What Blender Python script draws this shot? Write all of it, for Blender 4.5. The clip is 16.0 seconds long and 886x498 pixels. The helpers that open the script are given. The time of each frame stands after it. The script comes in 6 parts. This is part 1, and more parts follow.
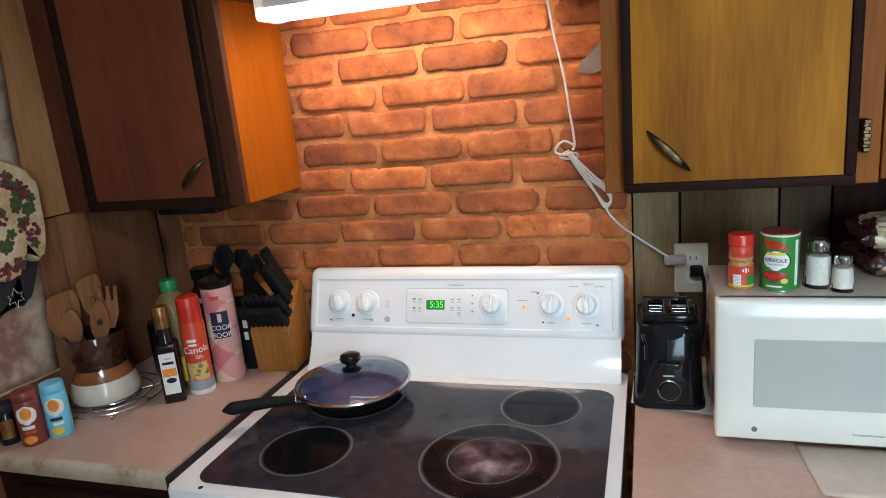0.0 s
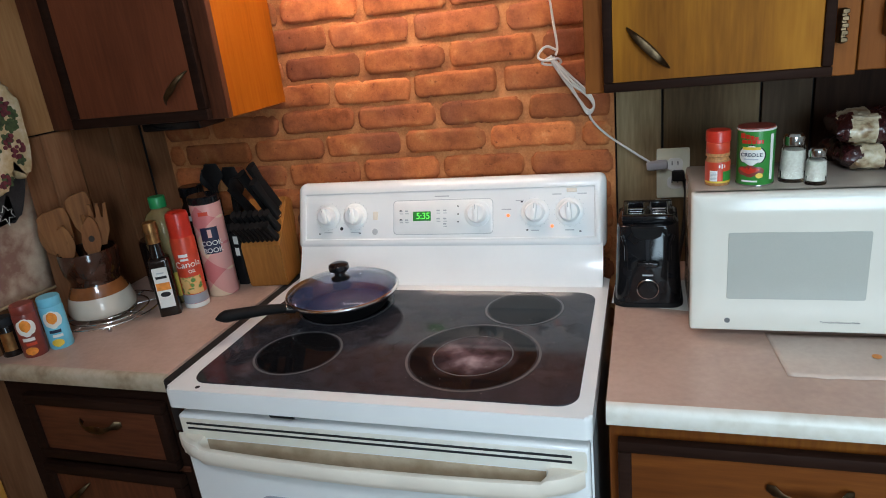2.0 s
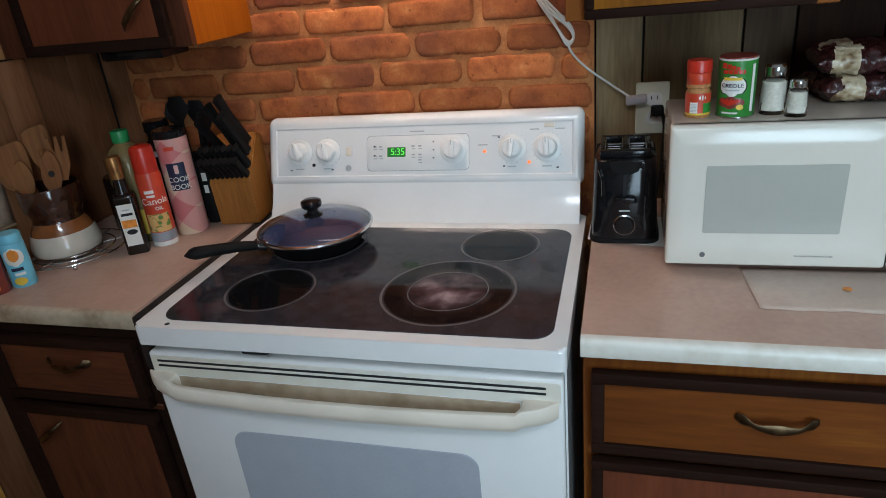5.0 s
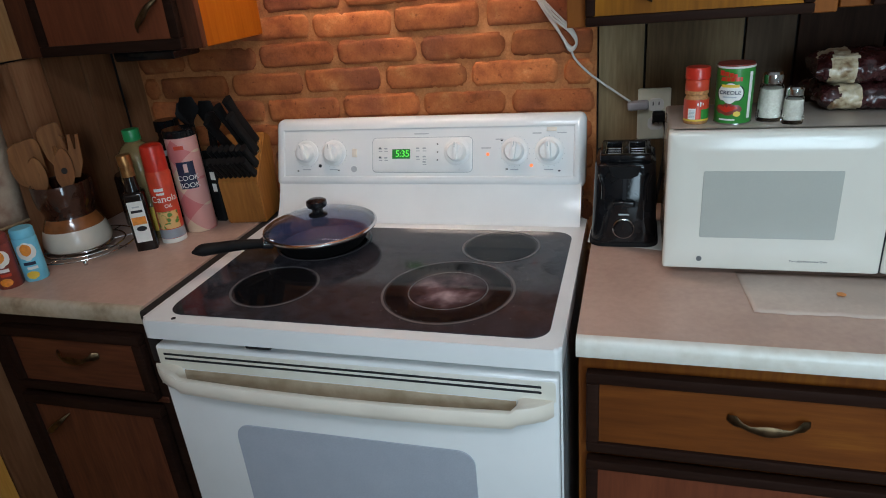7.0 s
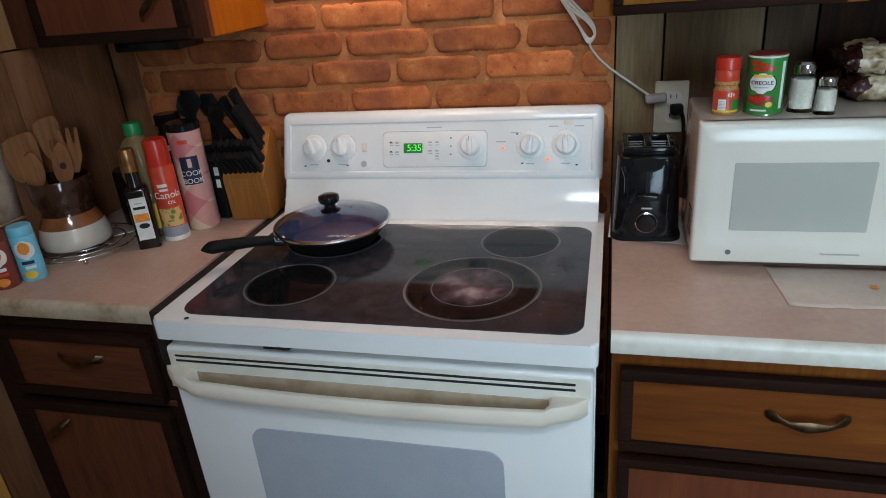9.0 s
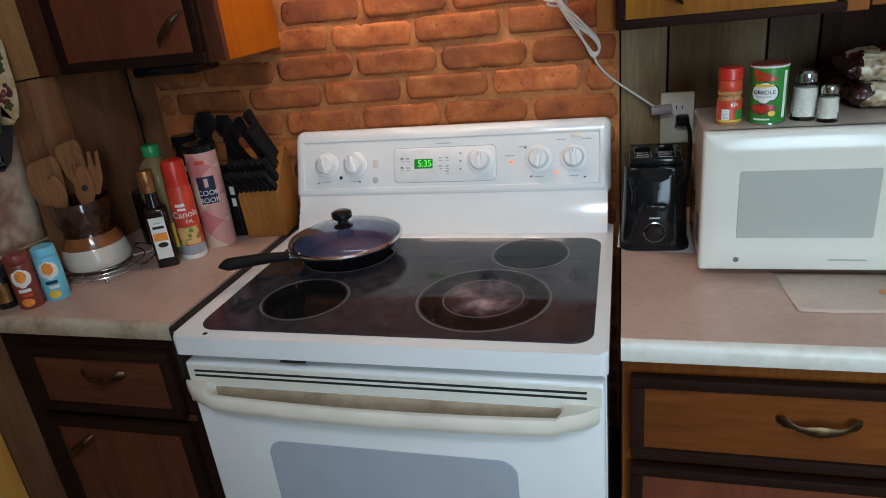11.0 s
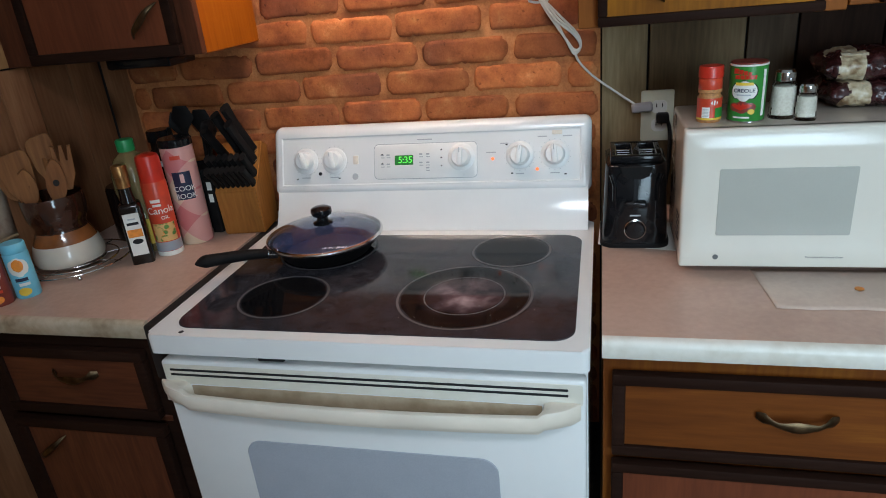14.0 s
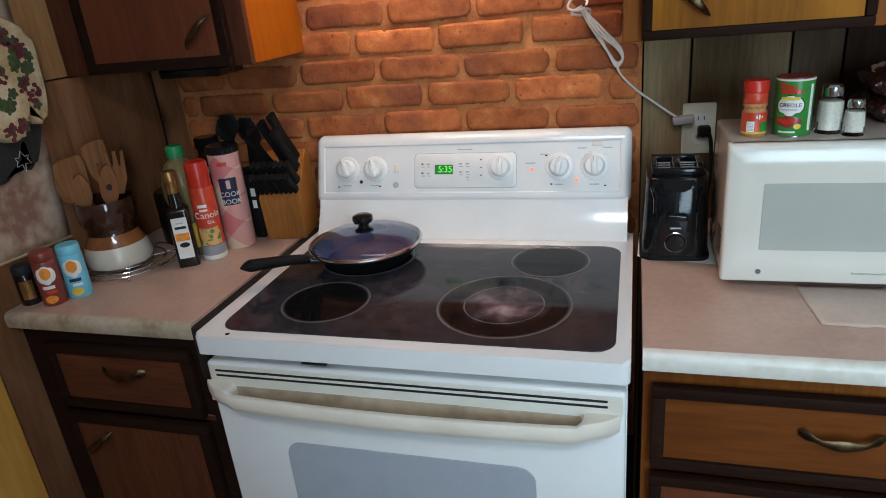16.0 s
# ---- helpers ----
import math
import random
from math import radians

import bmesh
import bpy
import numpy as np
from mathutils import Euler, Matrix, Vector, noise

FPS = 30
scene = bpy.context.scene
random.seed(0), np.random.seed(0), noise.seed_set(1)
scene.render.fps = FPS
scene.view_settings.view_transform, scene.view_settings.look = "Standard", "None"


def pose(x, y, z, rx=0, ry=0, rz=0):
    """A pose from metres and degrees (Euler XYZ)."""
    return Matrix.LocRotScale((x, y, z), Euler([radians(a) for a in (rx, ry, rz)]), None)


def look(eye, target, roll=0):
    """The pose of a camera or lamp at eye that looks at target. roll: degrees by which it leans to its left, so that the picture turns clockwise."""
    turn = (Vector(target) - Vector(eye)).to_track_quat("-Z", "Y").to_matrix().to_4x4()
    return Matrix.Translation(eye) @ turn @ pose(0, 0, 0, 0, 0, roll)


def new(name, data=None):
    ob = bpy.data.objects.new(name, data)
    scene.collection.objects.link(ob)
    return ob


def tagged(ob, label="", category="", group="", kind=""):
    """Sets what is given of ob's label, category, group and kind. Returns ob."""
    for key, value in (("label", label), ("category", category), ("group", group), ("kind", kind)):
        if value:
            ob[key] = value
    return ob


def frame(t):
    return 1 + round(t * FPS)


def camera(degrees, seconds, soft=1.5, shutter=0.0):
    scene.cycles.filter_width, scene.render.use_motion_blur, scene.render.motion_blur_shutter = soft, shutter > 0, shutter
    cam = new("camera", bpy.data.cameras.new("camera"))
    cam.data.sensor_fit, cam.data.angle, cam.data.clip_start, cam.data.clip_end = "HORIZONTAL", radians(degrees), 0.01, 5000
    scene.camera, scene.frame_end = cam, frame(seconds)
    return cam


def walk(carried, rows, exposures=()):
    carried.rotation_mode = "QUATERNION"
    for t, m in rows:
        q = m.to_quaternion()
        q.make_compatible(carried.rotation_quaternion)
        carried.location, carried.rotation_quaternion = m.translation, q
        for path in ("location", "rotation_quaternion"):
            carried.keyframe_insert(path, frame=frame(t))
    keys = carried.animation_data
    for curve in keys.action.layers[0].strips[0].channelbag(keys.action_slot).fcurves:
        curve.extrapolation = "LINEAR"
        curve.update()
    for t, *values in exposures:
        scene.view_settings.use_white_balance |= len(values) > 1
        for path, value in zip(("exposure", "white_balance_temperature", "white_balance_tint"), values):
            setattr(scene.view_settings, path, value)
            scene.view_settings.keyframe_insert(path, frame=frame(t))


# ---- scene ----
cam = camera(68.4, 16.0, 1.0)
PATH = [
    (0, (0.426, -1.427, 1.537), (-0.178, 0.422, 1.071), -5.3),
    (0.5, (0.468, -1.41, 1.515), (-0.28, 0.372, 1.0), -4.6),
    (1, (0.491, -1.433, 1.495), (-0.291, 0.311, 0.907), -4.0),
    (1.5, (0.475, -1.45, 1.485), (-0.209, 0.317, 0.845), -4.2),
    (2, (0.455, -1.456, 1.484), (-0.141, 0.338, 0.832), -6.5),
    (2.5, (0.456, -1.457, 1.471), (-0.104, 0.359, 0.847), -8.0),
    (3, (0.468, -1.448, 1.461), (-0.046, 0.379, 0.83), -9.4),
    (3.5, (0.477, -1.45, 1.461), (0.033, 0.379, 0.786), -8.9),
    (4, (0.452, -1.455, 1.457), (-0.082, 0.316, 0.697), -7.2),
    (4.5, (0.441, -1.437, 1.441), (0.082, 0.32, 0.556), -4.4),
    (5, (0.452, -1.443, 1.456), (-0.075, 0.308, 0.645), -5.9),
    (5.2, (0.481, -1.434, 1.461), (-0.106, 0.31, 0.676), -6.4),
    (7.3, (0.467, -1.463, 1.458), (-0.077, 0.285, 0.652), -5.1),
    (7.5, (0.442, -1.461, 1.456), (-0.099, 0.281, 0.638), -4.9),
    (8, (0.402, -1.446, 1.446), (-0.117, 0.296, 0.611), -5.3),
    (8.5, (0.393, -1.441, 1.444), (-0.064, 0.322, 0.618), -4.1),
    (9, (0.387, -1.455, 1.444), (-0.103, 0.309, 0.64), -4.9),
    (9.5, (0.403, -1.461, 1.448), (-0.139, 0.295, 0.659), -6.9),
    (9.7, (0.4, -1.467, 1.448), (-0.143, 0.297, 0.678), -7.3),
    (11.8, (0.396, -1.483, 1.45), (-0.151, 0.291, 0.704), -5.3),
    (12, (0.391, -1.488, 1.458), (-0.174, 0.283, 0.721), -5.2),
    (12.5, (0.386, -1.497, 1.45), (-0.176, 0.273, 0.708), -5.4),
    (13, (0.383, -1.486, 1.447), (-0.157, 0.284, 0.688), -5.2),
    (13.5, (0.384, -1.476, 1.445), (-0.144, 0.295, 0.681), -6.2),
    (14, (0.393, -1.468, 1.445), (-0.078, 0.315, 0.674), -5.6),
    (14.5, (0.39, -1.475, 1.451), (-0.091, 0.305, 0.678), -5.3),
    (15, (0.384, -1.486, 1.452), (-0.132, 0.294, 0.699), -5.1),
    (15.5, (0.38, -1.489, 1.454), (-0.162, 0.287, 0.711), -5.3),
    (16, (0.375, -1.487, 1.455), (-0.18, 0.286, 0.713), -5.5),
]
walk(cam, [(t, look(eye, target, roll)) for t, eye, target, roll in PATH],
     [(0, 0.14), (1.5, 0.05), (3.5, 0.0), (4.5, -0.06), (5.0, -0.34), (9.0, -0.33), (12.0, -0.24), (16.0, -0.18)])


# ---------------- world, sun and lamps ----------------
world = bpy.data.worlds.new("world")
scene.world = world
world.use_nodes = True
wn = world.node_tree.nodes
sky = wn.new("ShaderNodeTexSky")
sky.sky_type = "NISHITA"
sky.sun_disc = False
sky.sun_elevation, sky.sun_rotation = radians(48), radians(200)
wn["Background"].inputs["Strength"].default_value = 0.12
world.node_tree.links.new(sky.outputs["Color"], wn["Background"].inputs["Color"])

sun = new("sun", bpy.data.lights.new("sun", "SUN"))
sun.data.energy, sun.data.angle, sun.data.color = 2.5, radians(0.5), (1.0, 0.95, 0.88)
sun.matrix_world = pose(0, 0, 6, 42, 0, 35)

# daylight in the opening of the window behind the camera
day = new("window_daylight", bpy.data.lights.new("window_daylight", "AREA"))
day.data.shape, day.data.size, day.data.size_y = "RECTANGLE", 1.3, 1.4
day.data.energy, day.data.color = 77.0, (0.60, 0.83, 1.0)
day.matrix_world = look((1.05, -2.93, 1.35), (0.10, 0.0, 0.85))

# cool white tubes behind the diffuser of the ceiling light
tubes = new("ceiling_tubes", bpy.data.lights.new("ceiling_tubes", "AREA"))
tubes.data.shape, tubes.data.size, tubes.data.size_y = "RECTANGLE", 0.58, 0.34
tubes.data.energy, tubes.data.color = 20.0, (0.78, 0.88, 1.0)
tubes.matrix_world = pose(0.48, -1.95, 2.322)

# ---------------- materials ----------------


def shader(name):
    m = bpy.data.materials.new(name)
    m.use_nodes = True
    return m, m.node_tree, m.node_tree.nodes["Principled BSDF"]


def node(nt, kind, **values):
    n = nt.nodes.new(kind)
    for k, v in values.items():
        n.inputs[k.replace("_", " ")].default_value = v
    return n


def ramp(nt, stops, source):
    r = nt.nodes.new("ShaderNodeValToRGB")
    while len(r.color_ramp.elements) < len(stops):
        r.color_ramp.elements.new(0.5)
    for e, (p, c) in zip(r.color_ramp.elements, stops):
        e.position, e.color = p, (*c, 1)
    nt.links.new(source, r.inputs["Fac"])
    return r


def coords(nt, scale=(1, 1, 1), vary=True):
    """Object coordinates, moved by a random step for each object."""
    tc = nt.nodes.new("ShaderNodeTexCoord")
    mp = nt.nodes.new("ShaderNodeMapping")
    mp.inputs["Scale"].default_value = scale
    nt.links.new(tc.outputs["Object"], mp.inputs["Vector"])
    if vary:
        info = nt.nodes.new("ShaderNodeObjectInfo")
        mul = nt.nodes.new("ShaderNodeMath")
        mul.operation = "MULTIPLY"
        mul.inputs[1].default_value = 37.0
        nt.links.new(info.outputs["Random"], mul.inputs[0])
        nt.links.new(mul.outputs[0], mp.inputs["Location"])
    return mp.outputs["Vector"]


def bump(nt, bsdf, height, strength=0.3, distance=0.002):
    b = nt.nodes.new("ShaderNodeBump")
    b.inputs["Strength"].default_value, b.inputs["Distance"].default_value = strength, distance
    nt.links.new(height, b.inputs["Height"])
    nt.links.new(b.outputs["Normal"], bsdf.inputs["Normal"])


def plain(name, colour, rough=0.4, metal=0.0, vary=0.06, scale=30.0, relief=0.0, coat=0.0):
    """A surface with faint smudges in colour and gloss."""
    m, nt, b = shader(name)
    v = coords(nt)
    n = node(nt, "ShaderNodeTexNoise", Scale=scale, Detail=5.0)
    nt.links.new(v, n.inputs["Vector"])
    dark = tuple(c * (1 - vary) for c in colour)
    light = tuple(min(1, c * (1 + vary)) for c in colour)
    r = ramp(nt, [(0.35, dark), (0.65, light)], n.outputs["Fac"])
    nt.links.new(r.outputs["Color"], b.inputs["Base Color"])
    b.inputs["Metallic"].default_value = metal
    mr = node(nt, "ShaderNodeMapRange")
    mr.inputs["To Min"].default_value, mr.inputs["To Max"].default_value = max(0.02, rough * 0.8), min(1, rough * 1.2)
    nt.links.new(n.outputs["Fac"], mr.inputs["Value"])
    nt.links.new(mr.outputs["Result"], b.inputs["Roughness"])
    b.inputs["Coat Weight"].default_value = coat
    b.inputs["Coat Roughness"].default_value = 0.08
    if relief:
        bump(nt, b, n.outputs["Fac"], relief)
    return m


def wood(name, dark, mid, light, grain="z", rough=0.4, knots=0.0, coat=0.0, rings=9.0, blotch=0.5, spread=0.06, gloss=0.22, streak=1.0):
    """Varnished or raw boards with the grain along one axis."""
    m, nt, b = shader(name)
    stretch = {"x": (0.09, 1, 1), "y": (1, 0.09, 1), "z": (1, 1, 0.09)}[grain]
    v = coords(nt, stretch)
    big = node(nt, "ShaderNodeTexNoise", Scale=rings, Detail=3.0, Distortion=1.2)
    nt.links.new(v, big.inputs["Vector"])
    wave = node(nt, "ShaderNodeMath")
    wave.operation = "SINE"
    mul = node(nt, "ShaderNodeMath")
    mul.operation = "MULTIPLY"
    mul.inputs[1].default_value = 26.0
    nt.links.new(big.outputs["Fac"], mul.inputs[0])
    nt.links.new(mul.outputs[0], wave.inputs[0])
    fine = node(nt, "ShaderNodeTexNoise", Scale=150.0, Detail=4.0)
    nt.links.new(v, fine.inputs["Vector"])
    add = node(nt, "ShaderNodeMath")
    add.operation = "MULTIPLY_ADD"
    add.inputs[1].default_value = 0.09 * streak
    soft_grain = node(nt, "ShaderNodeMath")
    soft_grain.operation = "MULTIPLY_ADD"
    soft_grain.inputs[1].default_value, soft_grain.inputs[2].default_value = streak, 0.5 * (1 - streak)
    nt.links.new(fine.outputs["Fac"], soft_grain.inputs[0])
    nt.links.new(wave.outputs[0], add.inputs[0])
    nt.links.new(soft_grain.outputs[0], add.inputs[2])
    cloud = node(nt, "ShaderNodeTexNoise", Scale=5.0, Detail=3.0)
    nt.links.new(coords(nt, tuple(max(s, 0.35) for s in stretch)), cloud.inputs["Vector"])
    mix = node(nt, "ShaderNodeMath")
    mix.operation = "MULTIPLY_ADD"
    mix.inputs[1].default_value = blotch
    nt.links.new(cloud.outputs["Fac"], mix.inputs[0])
    sub = node(nt, "ShaderNodeMath")
    sub.operation = "SUBTRACT"
    sub.inputs[1].default_value = blotch * 0.5
    nt.links.new(add.outputs[0], sub.inputs[0])
    nt.links.new(sub.outputs[0], mix.inputs[2])
    r = ramp(nt, [(0.12, dark), (0.5, mid), (0.88, light)], mix.outputs[0])
    out = r.outputs["Color"]
    if knots:
        kv = coords(nt, tuple(0.45 if s < 1 else 1.0 for s in stretch))
        vor = node(nt, "ShaderNodeTexVoronoi", Scale=5.5)
        nt.links.new(kv, vor.inputs["Vector"])
        kr = ramp(nt, [(0.07, (1, 1, 1)), (0.2, (0, 0, 0))], vor.outputs["Distance"])
        amount = node(nt, "ShaderNodeMath")
        amount.operation = "MULTIPLY"
        amount.inputs[1].default_value = knots
        nt.links.new(kr.outputs["Color"], amount.inputs[0])
        km = nt.nodes.new("ShaderNodeMix")
        km.data_type = "RGBA"
        km.inputs["B"].default_value = (*[c * 0.35 for c in dark], 1)
        nt.links.new(amount.outputs[0], km.inputs["Factor"])
        nt.links.new(out, km.inputs["A"])
        out = km.outputs["Result"]
    hsv = nt.nodes.new("ShaderNodeHueSaturation")
    info = nt.nodes.new("ShaderNodeObjectInfo")
    span = node(nt, "ShaderNodeMapRange")
    span.inputs["To Min"].default_value, span.inputs["To Max"].default_value = 1 - spread, 1 + spread
    nt.links.new(info.outputs["Random"], span.inputs["Value"])
    nt.links.new(span.outputs["Result"], hsv.inputs["Value"])
    nt.links.new(out, hsv.inputs["Color"])
    nt.links.new(hsv.outputs["Color"], b.inputs["Base Color"])
    b.inputs["Roughness"].default_value = rough
    b.inputs["Coat Weight"].default_value = coat
    b.inputs["Coat Roughness"].default_value = 0.25
    b.inputs["Specular IOR Level"].default_value = gloss
    bump(nt, b, add.outputs[0], 0.12, 0.001)
    return m


def brick_material():
    m, nt, b = shader("red_brick")
    v = coords(nt)
    info = nt.nodes.new("ShaderNodeObjectInfo")
    n1 = node(nt, "ShaderNodeTexNoise", Scale=16.0, Detail=6.0, Roughness=0.65)
    n2 = node(nt, "ShaderNodeTexNoise", Scale=75.0, Detail=6.0, Roughness=0.6)
    n3 = node(nt, "ShaderNodeTexNoise", Scale=6.0, Detail=2.0)
    for n in (n1, n2, n3):
        nt.links.new(v, n.inputs["Vector"])
    r1 = ramp(nt, [(0.3, (0.24, 0.064, 0.022)), (0.48, (0.42, 0.122, 0.038)), (0.60, (0.50, 0.158, 0.050)), (0.70, (0.60, 0.245, 0.088))], n1.outputs["Fac"])
    r3 = ramp(nt, [(0.45, (0, 0, 0)), (0.66, (1, 1, 1))], n3.outputs["Fac"])
    mx = nt.nodes.new("ShaderNodeMix")
    mx.data_type = "RGBA"
    half = node(nt, "ShaderNodeMath")
    half.operation = "MULTIPLY"
    half.inputs[1].default_value = 0.6
    nt.links.new(r3.outputs["Color"], half.inputs[0])
    nt.links.new(half.outputs[0], mx.inputs["Factor"])
    nt.links.new(r1.outputs["Color"], mx.inputs["A"])
    mx.inputs["B"].default_value = (0.19, 0.060, 0.036, 1)
    grit = node(nt, "ShaderNodeTexNoise", Scale=240.0, Detail=3.0)
    nt.links.new(v, grit.inputs["Vector"])
    gr = ramp(nt, [(0.36, (0.55, 0.55, 0.55)), (0.55, (1, 1, 1)), (0.72, (1.25, 1.2, 1.15))], grit.outputs["Fac"])
    gm = nt.nodes.new("ShaderNodeMix")
    gm.data_type, gm.blend_type = "RGBA", "MULTIPLY"
    gm.inputs["Factor"].default_value = 0.2
    nt.links.new(mx.outputs["Result"], gm.inputs["A"])
    nt.links.new(gr.outputs["Color"], gm.inputs["B"])
    pits = ramp(nt, [(0.30, (0.45, 0.42, 0.42)), (0.37, (1, 1, 1))], n2.outputs["Fac"])
    pm = nt.nodes.new("ShaderNodeMix")
    pm.data_type, pm.blend_type = "RGBA", "MULTIPLY"
    pm.inputs["Factor"].default_value = 0.8
    nt.links.new(gm.outputs["Result"], pm.inputs["A"])
    nt.links.new(pits.outputs["Color"], pm.inputs["B"])
    mx = pm
    hsv = nt.nodes.new("ShaderNodeHueSaturation")
    mr = node(nt, "ShaderNodeMapRange")
    mr.inputs["To Min"].default_value, mr.inputs["To Max"].default_value = 0.68, 1.25
    nt.links.new(info.outputs["Random"], mr.inputs["Value"])
    nt.links.new(mr.outputs["Result"], hsv.inputs["Value"])
    nt.links.new(mx.outputs["Result"], hsv.inputs["Color"])
    nt.links.new(hsv.outputs["Color"], b.inputs["Base Color"])
    b.inputs["Roughness"].default_value = 0.85
    b.inputs["Specular IOR Level"].default_value = 0.25
    sm = node(nt, "ShaderNodeMath")
    sm.operation = "ADD"
    nt.links.new(n1.outputs["Fac"], sm.inputs[0])
    nt.links.new(n2.outputs["Fac"], sm.inputs[1])
    bump(nt, b, sm.outputs[0], 0.55, 0.003)
    return m


def two_noise(name, a, bcol, c, s1, s2, rough, relief=0.2, coat=0.0):
    m, nt, b = shader(name)
    v = coords(nt)
    n1 = node(nt, "ShaderNodeTexNoise", Scale=s1, Detail=6.0, Roughness=0.6)
    n2 = node(nt, "ShaderNodeTexNoise", Scale=s2, Detail=3.0)
    ad = node(nt, "ShaderNodeMath")
    ad.operation = "MULTIPLY_ADD"
    ad.inputs[1].default_value = 0.35
    off = node(nt, "ShaderNodeMath")
    off.operation = "SUBTRACT"
    off.inputs[1].default_value = 0.175
    for n in (n1, n2):
        nt.links.new(v, n.inputs["Vector"])
    nt.links.new(n2.outputs["Fac"], ad.inputs[0])
    nt.links.new(n1.outputs["Fac"], off.inputs[0])
    nt.links.new(off.outputs[0], ad.inputs[2])
    r = ramp(nt, [(0.34, a), (0.5, bcol), (0.66, c)], ad.outputs[0])
    nt.links.new(r.outputs["Color"], b.inputs["Base Color"])
    b.inputs["Roughness"].default_value = rough
    b.inputs["Coat Weight"].default_value = coat
    if relief:
        bump(nt, b, ad.outputs[0], relief, 0.002)
    return m


def clear(name, colour=(1, 1, 1), rough=0.0, ior=1.45):
    m, nt, b = shader(name)
    b.inputs["Base Color"].default_value = (*colour, 1)
    b.inputs["Transmission Weight"].default_value = 1.0
    b.inputs["Roughness"].default_value = rough
    b.inputs["IOR"].default_value = ior
    return m


def glow(name, colour, strength):
    m, nt, b = shader(name)
    b.inputs["Base Color"].default_value = (0.02, 0.02, 0.02, 1)
    b.inputs["Emission Color"].default_value = (*colour, 1)
    b.inputs["Emission Strength"].default_value = strength
    return m


def gingham():
    """Diagonal pink and cream checks."""
    m, nt, b = shader("gingham_print")
    tc = nt.nodes.new("ShaderNodeTexCoord")
    mp = nt.nodes.new("ShaderNodeMapping")
    mp.inputs["Rotation"].default_value = (0.0, radians(45), 0.0)
    nt.links.new(tc.outputs["Object"], mp.inputs["Vector"])
    cols = []
    for axis in ("X", "Z"):
        sp = nt.nodes.new("ShaderNodeSeparateXYZ")
        nt.links.new(mp.outputs["Vector"], sp.inputs[0])
        k = node(nt, "ShaderNodeMath")
        k.operation = "PINGPONG"
        k.inputs[1].default_value = 0.046
        nt.links.new(sp.outputs[axis], k.inputs[0])
        g = node(nt, "ShaderNodeMath")
        g.operation = "GREATER_THAN"
        g.inputs[1].default_value = 0.023
        nt.links.new(k.outputs[0], g.inputs[0])
        cols.append(g.outputs[0])
    s = node(nt, "ShaderNodeMath")
    s.operation = "ADD"
    nt.links.new(cols[0], s.inputs[0])
    nt.links.new(cols[1], s.inputs[1])
    h = node(nt, "ShaderNodeMath")
    h.operation = "MULTIPLY"
    h.inputs[1].default_value = 0.5
    nt.links.new(s.outputs[0], h.inputs[0])
    r = ramp(nt, [(0.0, (0.72, 0.56, 0.40)), (0.45, (0.68, 0.36, 0.32)), (0.9, (0.60, 0.19, 0.19))], h.outputs[0])
    nt.links.new(r.outputs["Color"], b.inputs["Base Color"])
    b.inputs["Roughness"].default_value = 0.4
    return m


def spots(name, ground, spot, second, scale, low, high, rough=0.7, relief=0.0):
    """Round marks of two colours on a ground colour."""
    m, nt, b = shader(name)
    v = coords(nt, vary=False)
    nz = node(nt, "ShaderNodeTexNoise", Scale=scale * 0.45, Detail=2.0)
    nt.links.new(v, nz.inputs["Vector"])
    vor = node(nt, "ShaderNodeTexVoronoi", Scale=scale)
    nt.links.new(v, vor.inputs["Vector"])
    r = ramp(nt, [(low, (1, 1, 1)), (high, (0, 0, 0))], vor.outputs["Distance"])
    where = ramp(nt, [(0.45, (0, 0, 0)), (0.49, (1, 1, 1))], nz.outputs["Fac"])
    pk = node(nt, "ShaderNodeTexNoise", Scale=scale * 0.5, Detail=1.0)
    nt.links.new(v, pk.inputs["Vector"])
    mul = nt.nodes.new("ShaderNodeMath")
    mul.operation = "MULTIPLY"
    nt.links.new(r.outputs["Color"], mul.inputs[0])
    nt.links.new(where.outputs["Color"], mul.inputs[1])
    pick = ramp(nt, [(0.5, spot), (0.52, second)], pk.outputs["Fac"])
    mx = nt.nodes.new("ShaderNodeMix")
    mx.data_type = "RGBA"
    mx.inputs["A"].default_value = (*ground, 1)
    nt.links.new(mul.outputs[0], mx.inputs["Factor"])
    nt.links.new(pick.outputs["Color"], mx.inputs["B"])
    nt.links.new(mx.outputs["Result"], b.inputs["Base Color"])
    b.inputs["Roughness"].default_value = rough
    if relief:
        bump(nt, b, r.outputs["Color"], relief, 0.003)
    return m


BRICK = brick_material()
MORTAR = two_noise("sandy_mortar", (0.32, 0.105, 0.034), (0.46, 0.165, 0.052), (0.56, 0.225, 0.078), 14, 220, 0.9, 0.9)
WOOD_RED = wood("dark_red_wood", (0.080, 0.021, 0.010), (0.145, 0.039, 0.017), (0.205, 0.057, 0.024), "z", 0.45, 0, 0.0, 9.0, 1.0, 0.06, 0.15, 0.5)
WOOD_HONEY = wood("honey_varnished_wood", (0.18, 0.058, 0.004), (0.33, 0.122, 0.008), (0.45, 0.188, 0.016), "z", 0.5, 0, 0.0, 6.0, 2.0, 0.06, 0.08, 0.45)
# amber brightened to hold the strip lamp's light on a cabinet side
WOOD_LAMPLIT = wood("lamplit_amber_wood", (0.20, 0.046, 0.004), (0.36, 0.090, 0.006), (0.45, 0.128, 0.010), "z", 0.5, 0, 0.0, 9.0, 0.9, 0.06, 0.08, 0.5)
